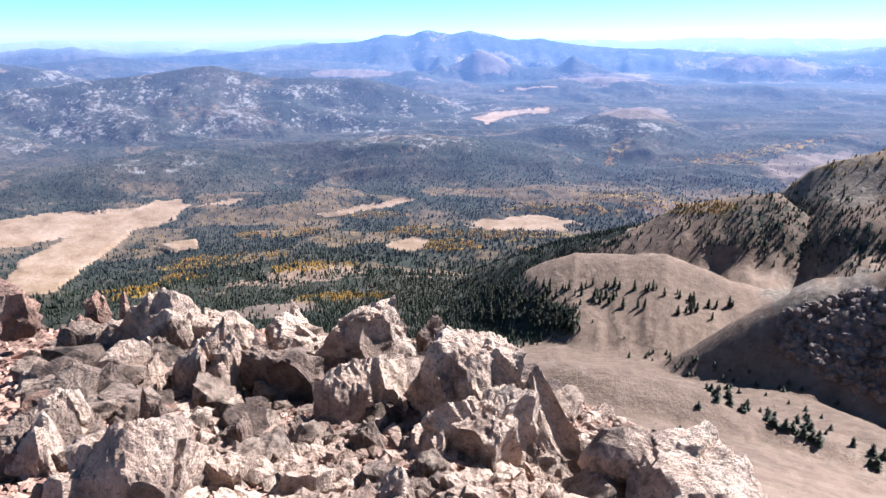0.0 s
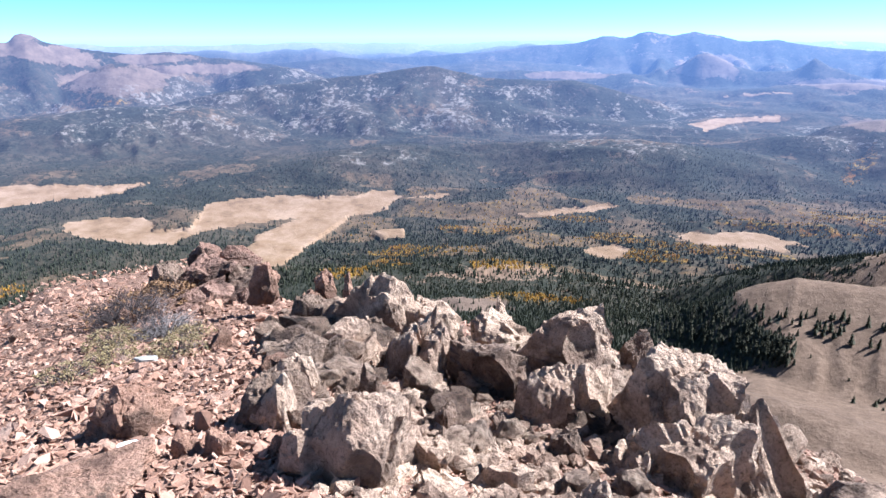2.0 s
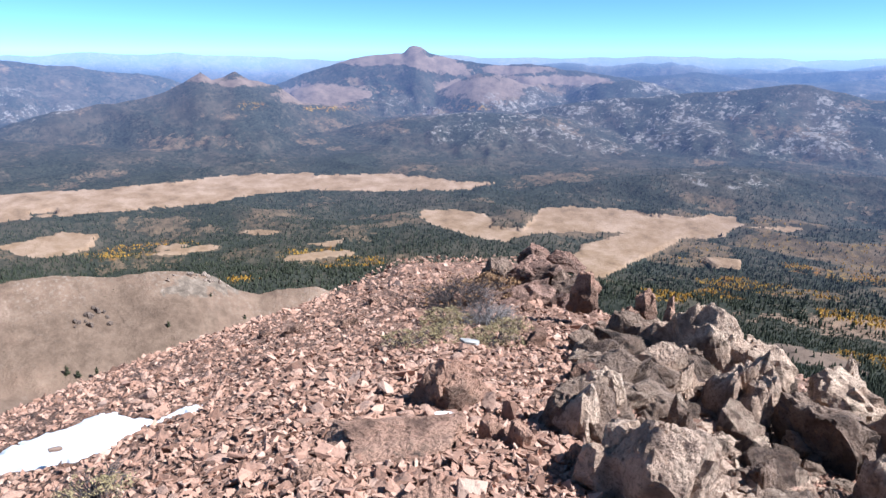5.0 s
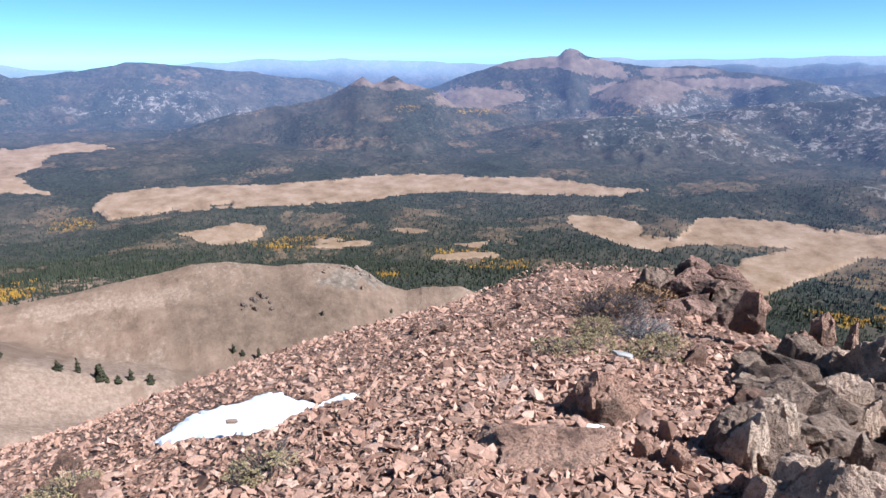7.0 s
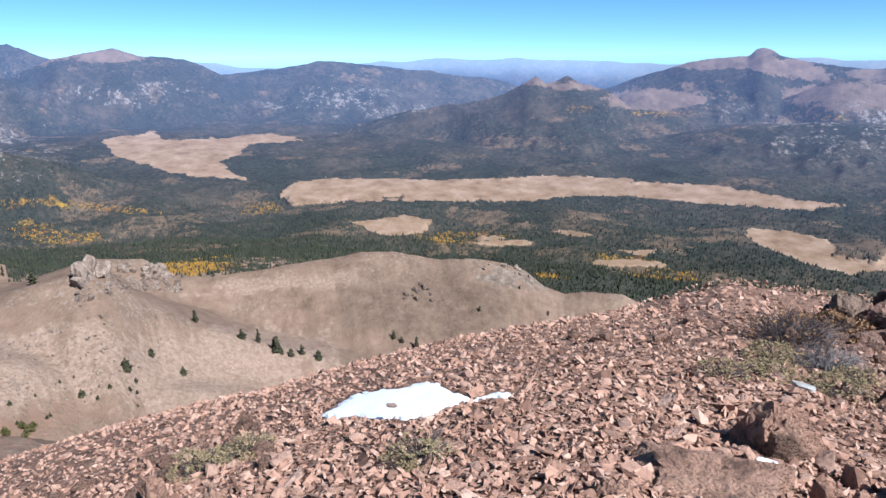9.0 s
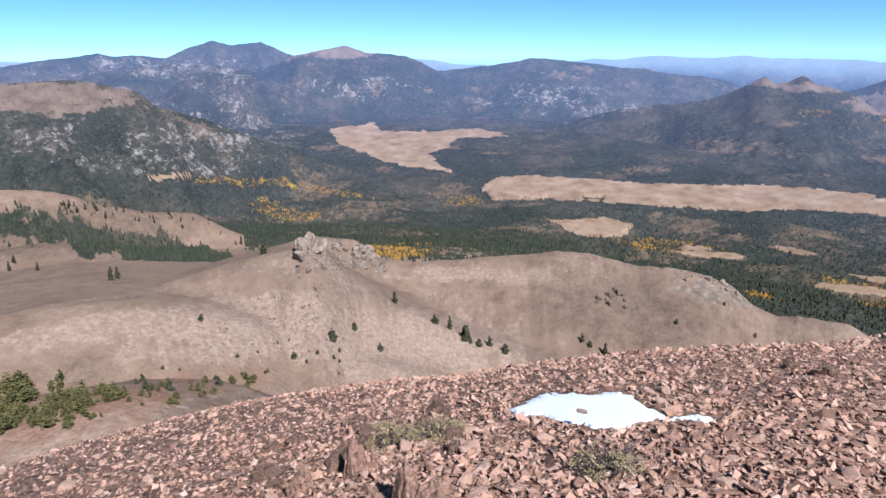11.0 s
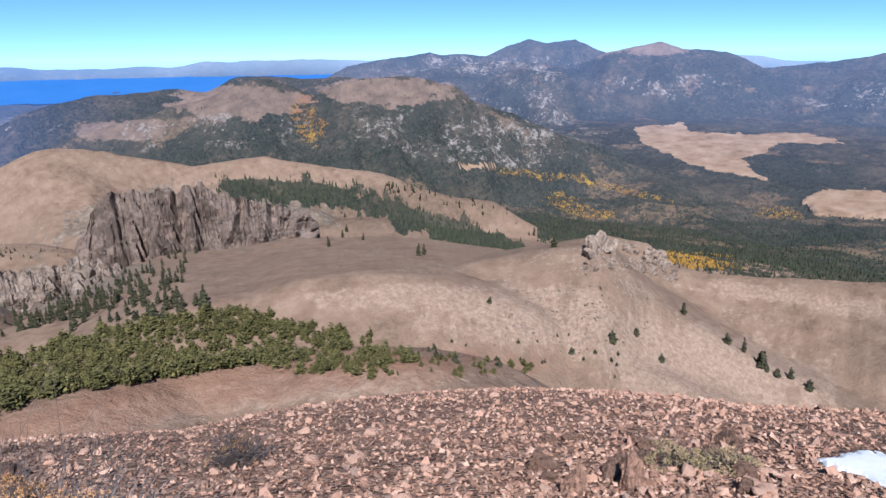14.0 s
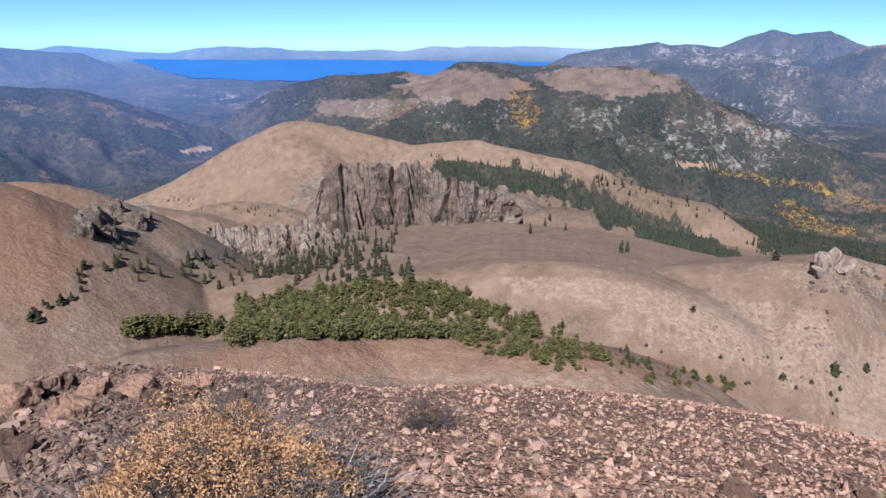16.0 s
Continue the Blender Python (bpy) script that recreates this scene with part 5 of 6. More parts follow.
crag("tall grey-brown cliff of broken rock columns below a bare dome", 1000, (127, 130, 132.3, 134.3, 136.2, 138.6, 140.5, 142.8, 144.3, 146.4), (-13.2, -11.7, -11.1, -10.7, -9.8, -10.1, -10.0, -9.6, -11.2, -14.6), (-14.0, -15.0, -15.4, -15.5, -15.5, -15.9, -16.2, -16.0, -15.9, -15.4), 3, None, 0.8)
crag("low broken cliff above scattered pines", 830, (139.8, 142.7, 144.6, 146, 148.3, 150.9, 153.1, 155.4), (-18.2, -15.7, -14.6, -14.5, -14.9, -14.5, -14.5, -15.2), (-18.7, -18.6, -17.6, -17.4, -17.4, -17.3, -17.5, -15.9), 14, TAN_CRAG, 1.0, 0.14)


def outcrop(label, mat, seed, n, azs, lows, highs, small, big, tall=1.0):
    """Broken blocks that stand out of a slope, each a part of the one outcrop."""
    rng = np.random.default_rng(seed)
    az = rng.uniform(azs[0], azs[-1], n)
    el = np.interp(az, azs, lows) + rng.random(n) * (np.interp(az, azs, highs) - np.interp(az, azs, lows))
    r = on_land(az, el, 120)
    keep = (r > 150) & (r < 1150)
    az, r = az[keep], r[keep]
    x, y = polar(az, r)
    z = grid_at(GZ, az, r)
    root = new("rock_outcrop")
    root.location = (float(x.mean()), float(y.mean()), float(z.mean()))
    tagged(root, label, "rock outcrop", "outcrops on the slopes")
    shapes = [np_mesh("block", *rock_shape(seed * 10 + k, 3, 12, 0.1, 1.0, 1), mat) for k in range(5)]
    for k in range(len(r)):
        w = small * (big / small) ** rng.random()
        m = Matrix.Translation((x[k] - root.location.x, y[k] - root.location.y, z[k] + 0.2 * w * tall - root.location.z)) @ pose(0, 0, 0, rng.normal(0, 12), rng.normal(0, 12), rng.uniform(0, 360))
        part("block", shapes[k % 5], root, "", m @ Matrix.Diagonal((w, w * rng.uniform(0.6, 1), w * tall * rng.uniform(0.7, 1.2), 1)))


outcrop("jagged dark rock outcrop on a tan slope", OUTCROP, 61, 26, (158.4, 159.6, 161.1, 162.5, 163.2), (-13.8, -14.4, -14.7, -14.6, -14.2), (-13.3, -12.2, -12.4, -12.9, -13.6), 4.5, 11, 1.3)
outcrop("weathered rock tower on a bare ridge", PALE_OUTCROP, 62, 12, (101.4, 102.3, 103.6), (-16.2, -16.0, -17.0), (-15.6, -15.4, -16.0), 3.0, 6.5, 1.7)
outcrop("crumbling rock along the crest of a bare ridge", PALE_OUTCROP, 63, 22, (96.4, 98.0, 100.2), (-17.6, -16.8, -16.4), (-17.0, -15.7, -15.5), 2.5, 6.0, 1.0)
outcrop("small dark rock outcrop on a bare slope", OUTCROP, 64, 14, (74.4, 75.5, 77.0), (-20.6, -20.4, -20.8), (-19.6, -19.0, -20.0), 1.2, 3.0, 1.1)
outcrop("pale rock ledges on the brow of a bare ridge", PALE_OUTCROP, 65, 16, (65.0, 67.0, 70.0), (-18.8, -18.2, -17.9), (-18.4, -17.6, -17.4), 1.5, 4.0, 0.7)


# ---- pines near enough to tell apart ----
def crown_shape(seed, layers, wide, whisk, droop=0.25):
    """Boughs of a conifer one metre high: many flat, ragged sprays round the stem."""
    rng = np.random.default_rng(seed)
    vs, fs = [], []
    k = 0
    for i in range(layers):
        h = 0.10 + 0.88 * i / layers
        rad = wide * (1 - h) ** 0.6 * (0.62 + 0.38 * min(1, h * 3.2)) * rng.uniform(0.6, 1.25) + 0.02
        n = max(4, int(whisk * (1 - 0.6 * h)))
        for j in range(n):
            a = 6.283 * (j + rng.uniform(-0.35, 0.35)) / n + i
            q = rad * rng.uniform(0.45, 1.35)
            w = q * rng.uniform(0.35, 0.6)
            ca, sa = math.cos(a), math.sin(a)
            z = h + rng.uniform(-0.02, 0.02)
            t = rng.uniform(0.02, 0.09)
            vs += [(0, 0, z + t), (ca * q * .6 - sa * w, sa * q * .6 + ca * w, z - droop * q * .5), (ca * q, sa * q, z - droop * q + 0.02),
                   (ca * q * .6 + sa * w, sa * q * .6 - ca * w, z - droop * q * .5), (ca * q * .5, sa * q * .5, z - droop * q - t)]
            fs += [(k, k + 1, k + 2), (k, k + 2, k + 3), (k + 1, k + 4, k + 2), (k + 2, k + 4, k + 3), (k, k + 4, k + 1), (k, k + 3, k + 4)]
            k += 5
    return np.array(vs), np.array(fs)


def stem_shape(rad, top=0.97, sides=7):
    vs, fs = [], []
    for h, q in ((-0.08, 1.25), (0.05, 1.0), (0.5, 0.6), (top, 0.06)):
        for j in range(sides):
            a = 6.283 * j / sides
            vs.append((math.cos(a) * rad * q, math.sin(a) * rad * q, h))
    for i in range(3):
        for j in range(sides):
            a, b = i * sides + j, i * sides + (j + 1) % sides
            fs += [(a, b, b + sides), (a, b + sides, a + sides)]
    return np.array(vs), np.array(fs)


def tree_kind(seed, layers, wide, whisk, needles, label, group):
    root = new("pine_tree")
    part("trunk", np_mesh("trunk", *stem_shape(0.022), BARK, True), root)
    part("crown", np_mesh("crown", *crown_shape(seed, layers, wide, whisk), needles), root)
    return tagged(root, label, "pine tree", group)


def shrub_shape(seed, lumps, wide):
    """A low, wind-cut pine or bush one metre high: leafy lumps on a wide foot."""
    rng = np.random.default_rng(seed)
    n = lumps
    a, q = rng.uniform(0, 6.283, n), np.sqrt(rng.random(n)) * wide
    h = (1 - (q / wide) ** 2 * 0.6) * rng.uniform(0.35, 0.95, n)
    p = np.stack([np.cos(a) * q, np.sin(a) * q, h], -1)
    shapes = [hull_shape(300 + seed * 10 + k, 7) for k in range(4)]
    s = rng.uniform(0.04, 0.10, n)
    return scatter(shapes, tumbled(n, rng, s, rng.uniform(0.5, 1.1, n), 0.8), p)


def plant_wood(name, label, az, el, height, seed):
    """A joined wood on the land, too dense to tell its trees apart."""
    rng = np.random.default_rng(seed)
    r = on_land(az, el)
    az, r = az[r > 27], r[r > 27]
    h = height * rng.uniform(0.6, 1.3, len(r))
    rc = drawn_in(r)
    x, y = polar(az, rc)
    p = np.stack([x, y, EYE + (grid_at(GZ, az, r) - EYE) * rc / r - 0.3], -1)
    turn = tumbled(len(r), rng, h * rc / r, np.ones(len(r)), 0.03)
    turn[:, :, 1] *= (np.linalg.norm(turn[:, :, 0], axis=1) / np.linalg.norm(turn[:, :, 1], axis=1))[:, None]
    v, f = scatter([crown_shape(k, 9, 0.23, 6) for k in range(6)], turn, p)
    tagged(new(name, np_mesh(name, v, f, PINE)), label, "pine wood", kind="stuff")


def plant(kinds, az, el, height, seed, start=26.0, sink=0.03):
    """Stand copies of the kinds on the land, where the lines of sight meet it."""
    rng = np.random.default_rng(seed)
    r = on_land(az, el, start)
    for a, e, q in zip(az, el, r):
        if q < 27:
            continue
        h = height * rng.uniform(0.65, 1.3) * (q if height < 0.3 else 1)
        near = float(drawn_in(q)) / q
        x, y = polar(a, q * near)
        z = EYE + (float(grid_at(GZ, np.array([a]), np.array([q]))[0]) - EYE) * near
        h = h * near
        kind = kinds[int(rng.integers(len(kinds)))]
        m = Matrix.Translation((x, y, z - sink * h)) @ pose(0, 0, 0, rng.normal(0, 3), rng.normal(0, 3), rng.uniform(0, 360))
        ob = copy_thing(kind, m)
        w = rng.uniform(0.85, 1.25)
        ob.scale = (h * w, h * w, h)


def strew(seed, n, az0, az1, azs, lows, highs):
    """n bearings and elevations between two lines."""
    rng = np.random.default_rng(seed)
    az = rng.uniform(az0, az1, n)
    return az, np.interp(az, azs, lows) + rng.random(n) * (np.interp(az, azs, highs) - np.interp(az, azs, lows))


def drop_kinds(kinds):
    for k in kinds:
        for o in (*k.children_recursive, k):
            bpy.data.objects.remove(o)


def build_pines():
    tall = [tree_kind(s, 12, 0.23, 8, PINE, "dark green mountain pine standing on the bare slope", "scattered pines on the slopes") for s in (1, 2, 3, 4)]
    squat = [tree_kind(s, 9, 0.34, 9, PINE, "short bushy dark pine on a stony slope", "scattered pines on the slopes") for s in (5, 6, 7)]
    # south dome and the hollow before it
    plant(tall, *strew(21, 55, -25, -9, (-25, -17, -9), (-22.2, -22.2, -21.6), (-20.6, -20.2, -20.4)), 13, 1)
    plant_wood("pine_wood", "dense dark pines in a hollow below the summit", *strew(22, 420, -12.5, 7, (-12.5, -4, 7), (-24.8, -24.2, -22.5), (-23.0, -20.6, -19.6)), 13, 2)
    plant(squat, *strew(23, 45, -34, -16, (-34, -24, -16), (-28.8, -27.5, -26.0), (-26.6, -25.2, -24.6)), 6, 3)
    plant(squat, *strew(24, 34, -38, -23, (-38, -30, -23), (-30.6, -29.6, -28.2), (-29.2, -28.4, -27.4)), 6, 4)
    plant(squat, np.array([-22.1, -23.4]), np.array([-31.6, -29.2]), 5, 5)
    # bare north slopes
    plant(tall, np.array([95.1, 90.1, 88.6, 88.9, 75.9]), np.array([-20.8, -23.1, -24.0, -23.7, -24.6]), 11, 6)
    plant(squat, np.array([91.5, 88.2, 87.4, 86.4, 85.0, 78.0, 77.3, 98.9, 100.9, 96.6]), np.array([-22.5, -24.2, -24.4, -24.4, -24.9, -23.6, -24.0, -22.9, -23.6, -24.7]), 8, 7)
    plant(squat, np.array([70.1, 66.5, 112.0, 104.5, 63.9]), np.array([-21.4, -19.5, -20.8, -24.8, -21.5]), 5, 17)
    plant(tall, np.array([117.9, 118.4, 123.2, 125.0, 137.2, 126.2, 124.6]), np.array([-16.6, -16.7, -15.2, -14.9, -15.2, -15.6, -14.4]), 13, 8)
    plant(tall, *strew(25, 62, 137, 161.5, (137, 146, 154, 161.5), (-20.2, -20.0, -19.6, -18.2), (-18.4, -18.4, -17.8, -16.2)), 9.5, 9)
    plant(squat, *strew(26, 26, 159, 168, (159, 163, 168), (-16.0, -17.8, -21.0), (-14.0, -15.6, -19.6)), 6, 10)
    for k, (spread, tall_as) in enumerate(((strew(27, 40, 147, 157.5, (147, 152, 157.5), (-14.2, -13.6, -12.2), (-13.4, -12.8, -11.6)), 5), (strew(28, 60, 105, 121, (105, 114, 121), (-16.6, -13.0, -11.4), (-14.4, -11.6, -10.4)), 11), (strew(31, 80, -40, -20, (-40, -31, -20), (-14.0, -15.5, -16.5), (-8.5, -10.0, -13.5)), 12), (strew(32, 120, 138, 150, (138, 144, 150), (-17.6, -18.8, -19.0), (-14.8, -16.6, -17.6)), 10))):
        plant_wood("pine_wood", "scattered dark pines on a far slope", *spread, tall_as, 30 + k)
    plant(tall, *strew(30, 60, 141, 156, (141, 148, 156), (-18.6, -18.8, -18.0), (-15.4, -17.0, -16.8)), 9, 19)
    plant(squat, *strew(29, 22, 100, 118, (100, 110, 118), (-27.0, -26.3, -25.6), (-23.0, -23.4, -24.3)), 2.6, 13)
    drop_kinds(tall + squat)
    # the thicket of whitebark pine
    low = []
    for s in range(5):
        root = new("whitebark_pine")
        part("trunk", np_mesh("trunk", *stem_shape(0.05, 0.6), BARK, True), root)
        crown = join([crown_shape(80 + s, 7, 0.42, 8, -0.35), shrub_shape(60 + s, 55, 0.45)])
        part("crown", np_mesh("crown", *crown, WHITEBARK), root)
        low.append(tagged(root, "low wind-cut green whitebark pine in a dense thicket", "pine shrub", "thicket of low pines"))
    edge_az = (118.5, 121, 126, 130, 134, 141, 148, 152.5)
    edge_lo = (-26.0, -26.8, -26.4, -25.8, -24.6, -24.7, -24.0, -24.2)
    edge_hi = (-24.6, -23.8, -22.8, -21.6, -20.2, -20.3, -20.6, -20.7)
    plant(low, *strew(41, 230, 124, 152.5, edge_az, edge_lo, edge_hi), 0.019, 14, 60)
    plant(low, *strew(42, 40, 150, 161.3, (150, 156.3, 161.3), (-24.2, -22.8, -22.3), (-23.4, -22.2, -21.8)), 0.028, 15, 60)
    plant(low, *strew(46, 46, 134, 153, (134, 141, 148, 153), (-24.7, -24.8, -24.2, -24.3), (-24.1, -24.2, -23.6, -23.6)), 0.027, 18, 60)
    plant(low, *strew(43, 40, 108, 124, (108, 115, 124), (-26.6, -27.0, -26.8), (-26.0, -25.2, -24.2)), 0.012, 16, 60)
    drop_kinds(low)
    az, el = strew(44, 900, 118.5, 152.5, edge_az, edge_lo, edge_hi)
    r = on_land(az, el, 60)
    keep = (r > 60) & (fbm(az * 0.45, el * 1.3, None, 3, 46) < 0.02 + 0.9 * smooth01(126, 136, az))
    az, r = az[keep], r[keep]
    rng = np.random.default_rng(45)
    x, y = polar(az, r)
    p = np.stack([x, y, grid_at(GZ, az, r) - 0.2], -1)
    h = 0.009 * 2.5 ** rng.random(len(r)) * r
    turn = tumbled(len(r), rng, h, np.ones(len(r)), 0.05)
    v, f = scatter([join([crown_shape(180 + k, 5, 0.45, 7, -0.3), shrub_shape(90 + k, 30, 0.45)]) for k in range(4)], turn, p)
    tagged(new("pine_scrub", np_mesh("pine_scrub", v, f, WHITEBARK)), "dense green scrub of low whitebark pines on the slope", "pine scrub", kind="stuff")


build_pines()


# ---- loose rock and low scrub on the slopes below ----
def build_slope_litter():
    rng = np.random.default_rng(77)
    for name, n, lo, hi, small, big, flat, mat, label, cat, lumps in (
            ("slope_rubble", 15000, 45, 900, 0.0008, 0.0026, 0.5, CRAG, "scattered weathered rocks on the tan slopes below", "rocks", 0.05),
            ("slope_scrub", 5000, 45, 1100, 0.0010, 0.0026, 0.6, SCRUB, "low dark scrub dotted over the tan slopes below", "scrub", 0.1)):
        az = rng.uniform(-42, 174, n)
        r = lo * (hi / lo) ** rng.random(n)
        x, y = polar(az, r)
        clump = fbm(az * 0.35, np.log(r) * 6, None, 4, len(name)) > lumps
        az, r, x, y = az[clump], r[clump], x[clump], y[clump]
        size = r * small * (big / small) ** rng.random(len(r)) * 0.6
        p = np.stack([x, y, grid_at(GZ, az, r) + size * flat * 0.3], -1)
        v, f = scatter([hull_shape(400 + k, 8) for k in range(10)], tumbled(len(r), rng, size, flat * rng.uniform(0.6, 1.2, len(r))), p)
        tagged(new(name, np_mesh(name, v, f, mat)), label, cat, kind="stuff")


def build_rock_slope(seed, spread, least, mat, label):
    """Jumbled blocks on a steep, broken slope."""
    rng = np.random.default_rng(seed)
    az, el = spread
    r = on_land(az, el, 150)
    az, r = az[r > 150], r[r > 150]
    size = r * least * 3.5 ** rng.random(len(r))
    x, y = polar(az, r)
    p = np.stack([x, y, grid_at(GZ, az, r)], -1)
    v, f = scatter([rock_shape(500 + k, 2, 10, 0.1, 1.0) for k in range(8)], tumbled(len(r), rng, size, rng.uniform(0.5, 1.0, len(r))), p)
    tagged(new("rock_slope", np_mesh("rock_slope", v, f, mat)), label, "rocks", kind="stuff")


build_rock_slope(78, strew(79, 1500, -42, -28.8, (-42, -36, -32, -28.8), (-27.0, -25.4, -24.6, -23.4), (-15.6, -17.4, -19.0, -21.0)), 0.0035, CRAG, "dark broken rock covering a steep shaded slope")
build_rock_slope(80, strew(81, 420, 98, 112, (98, 105, 112), (-23.0, -25.5, -25.0), (-18.4, -19.0, -20.6)), 0.0009, TAN_CRAG, "pale crumbling rock on an eroded tan slope")
build_rock_slope(82, strew(83, 160, 96, 104, (96, 100, 102, 104), (-18.2, -17.6, -17.4, -18.4), (-17.2, -16.4, -15.6, -17.0)), 0.0018, TAN_CRAG, "weathered broken rock along the crest of a ridge")
SCRUB = leaf_material("low_dry_scrub", (0.048, 0.046, 0.026), (0.102, 0.088, 0.051))
build_slope_litter()


# ---- snow ----
SNOW_EDGE = ((86.7, -28.5), (85.4, -27.8), (84.4, -27.25), (82.8, -26.95), (79.9, -26.75), (78.3, -26.55), (76.2, -26.3), (74.8, -26.9), (73.8, -27.2), (72.4, -27.6), (70.6, -27.15), (68.7, -27.0),
             (68.1, -27.4), (69.2, -27.95), (71.4, -27.95), (73.0, -28.2), (75.0, -28.65), (76.4, -29.2), (78.1, -29.4), (80.6, -29.4), (83.1, -29.05), (86.0, -28.9))


def snow_depth(az, r):
    """How deep a point lies within the ragged edge of the snow; 0 outside."""
    el = np.degrees(np.arctan2(summit_z(az, r) - EYE, r))
    a = np.ravel(az + 0.7 * fbm(az * 1.1, el * 2.6, None, 4, 3))
    e = np.ravel(el + 0.2 * fbm(az * 1.3 + 5, el * 2.6, None, 4, 8)) * 2.2
    near, hit = np.full(a.shape, 99.0), np.zeros(a.shape, bool)
    for (a0, e0), (a1, e1) in zip(SNOW_EDGE, (*SNOW_EDGE[1:], SNOW_EDGE[0])):
        e0, e1 = e0 * 2.2, e1 * 2.2
        t = np.clip(((a - a0) * (a1 - a0) + (e - e0) * (e1 - e0)) / ((a1 - a0) ** 2 + (e1 - e0) ** 2), 0, 1)
        near = np.minimum(near, np.hypot(a - a0 - t * (a1 - a0), e - e0 - t * (e1 - e0)))
        if e0 != e1:
            hit ^= ((e0 > e) != (e1 > e)) & (a < a0 + (e - e0) * (a1 - a0) / (e1 - e0))
    return np.where(hit, np.clip(near * 0.25, 0.001, 0.5), 0).reshape(np.shape(az))


def build_snow():
    az, r = np.meshgrid(np.linspace(65, 89, 300), np.linspace(4.0, 8.6, 150), indexing="ij")
    z = summit_z(az, r)
    deep = snow_depth(az, r)
    x, y = polar(az, r)
    v = np.stack([x, y, z - 0.02 + 0.045 * smooth01(0, 0.25, deep) + 0.006 * fbm(x * 3, y * 3, None, 3, 4)], -1).reshape(-1, 3)
    i, j = np.meshgrid(np.arange(299), np.arange(149), indexing="ij")
    f = np.stack([i * 150 + j, (i + 1) * 150 + j, (i + 1) * 150 + j + 1, i * 150 + j + 1], -1).reshape(-1, 4)
    f = f[(deep.ravel()[f] > 0).any(1)]
    used, f = np.unique(f, return_inverse=True)
    f = f.reshape(-1, 4)
    m = len(used)
    top = v[used]
    rim = np.sort(np.concatenate([f[:, [0, 1]], f[:, [1, 2]], f[:, [2, 3]], f[:, [3, 0]]]), 1)
    key, count = np.unique(rim, axis=0, return_counts=True)
    rim = key[count == 1]
    sides = np.stack([rim[:, 0], rim[:, 1], rim[:, 1] + m, rim[:, 0] + m], -1)
    me = np_mesh("snow_patch", np.concatenate([top, top - np.array([0, 0, 0.025])]), np.concatenate([f, sides]), SNOW, True)
    tagged(new("snow_patch", me), "small ragged patch of old white snow on the scree", "snow")


build_snow()


# ---- bushes ----
def twig_mesh(name, seed, n, reach, height, mat, thick=0.006, spread=1.0):
    """Thin forked twigs that rise from one foot."""
    rng = np.random.default_rng(seed)
    vs, fs, k = [], [], 0

    def stick(a, b, ra, rb):
        nonlocal k
        d = (b - a) / max(np.linalg.norm(b - a), 1e-6)
        u = np.cross(d, (0.3, 0.5, 0.8))
        u /= np.linalg.norm(u)
        w = np.cross(d, u)
        for c, q in ((a, ra), (b, rb)):
            for j in range(3):
                t = j * 2.094
                vs.append(c + (u * math.cos(t) + w * math.sin(t)) * q)
        for j in range(3):
            j2 = (j + 1) % 3
            fs.append((k + j, k + j2, k + 3 + j2))
            fs.append((k + j, k + 3 + j2, k + 3 + j))
        k += 6
    for i in range(n):
        a = rng.uniform(0, 6.283)
        q = math.sqrt(rng.random()) * spread
        foot = np.array([math.cos(a) * q * reach * 0.3, math.sin(a) * q * reach * 0.3, 0])
        end = np.array([math.cos(a) * q * reach, math.sin(a) * q * reach, height * rng.uniform(0.4, 0.85) * (1 - 0.45 * q * q)])
        mid = foot * 0.4 + end * 0.6 + rng.normal(0, 0.22 * height, 3)
        stick(foot, mid, thick, thick * 0.7)
        stick(mid, end, thick * 0.7, thick * 0.3)
        for _ in range(3):
            stick(mid, mid + (end - foot) * rng.uniform(0.2, 0.5) + rng.normal(0, 0.2 * height, 3), thick * 0.5, thick * 0.2)
    return np_mesh(name, np.array(vs), np.array(fs), mat)


def leaf_cloud(name, seed, n, reach, height, size, mat, cut=None):
    """Loose small leaves over a rounded bush."""
    rng = np.random.default_rng(seed)
    a, q, t = rng.uniform(0, 6.283, n), np.sqrt(rng.random(n)), rng.uniform(0.55, 1.0, n)
    p = np.stack([np.cos(a) * q * reach, np.sin(a) * q * reach, height * t * (1 - 0.55 * q * q)], -1)
    p *= (1 + 0.42 * fbm(p[:, 0] * 2.2 / reach + seed, p[:, 1] * 2.2 / reach, p[:, 2] * 2 / reach, 4, seed))[:, None]
    keep = fbm(p[:, 0] * 14, p[:, 1] * 14, p[:, 2] * 14, 2, seed + 5) > -0.12
    p = p[keep]
    n = len(p)
    if cut is not None:
        p = p[cut(p)]
    leaf = np.array([(-1, 0, 0), (0, -0.5, 0.15), (1, 0, 0), (0, 0.5, 0.15)], float), np.array([(0, 1, 2), (0, 2, 3)])
    m = tumbled(len(p), rng, np.full(len(p), size) * rng.uniform(0.6, 1.4, len(p)), np.ones(len(p)), 1.0)
    v, f = scatter([leaf], m, p)
    return np_mesh(name, v, f, mat)


OCHRE = leaf_material("dry_ochre_leaves", (0.36, 0.175, 0.07), (0.56, 0.335, 0.17))
SAGE = leaf_material("dry_sage_leaves", (0.27, 0.21, 0.105), (0.42, 0.335, 0.18))
RUST = leaf_material("rusty_dry_leaves", (0.163, 0.088, 0.048), (0.286, 0.170, 0.082))
TWIG = plain("grey_twig", (0.218, 0.194, 0.184), 0.8, 30)
BLEACHED = plain("bleached_twig", (0.462, 0.422, 0.381), 0.8, 30)
DEAD = plain("dark_twig", (0.109, 0.088, 0.082), 0.8, 30)


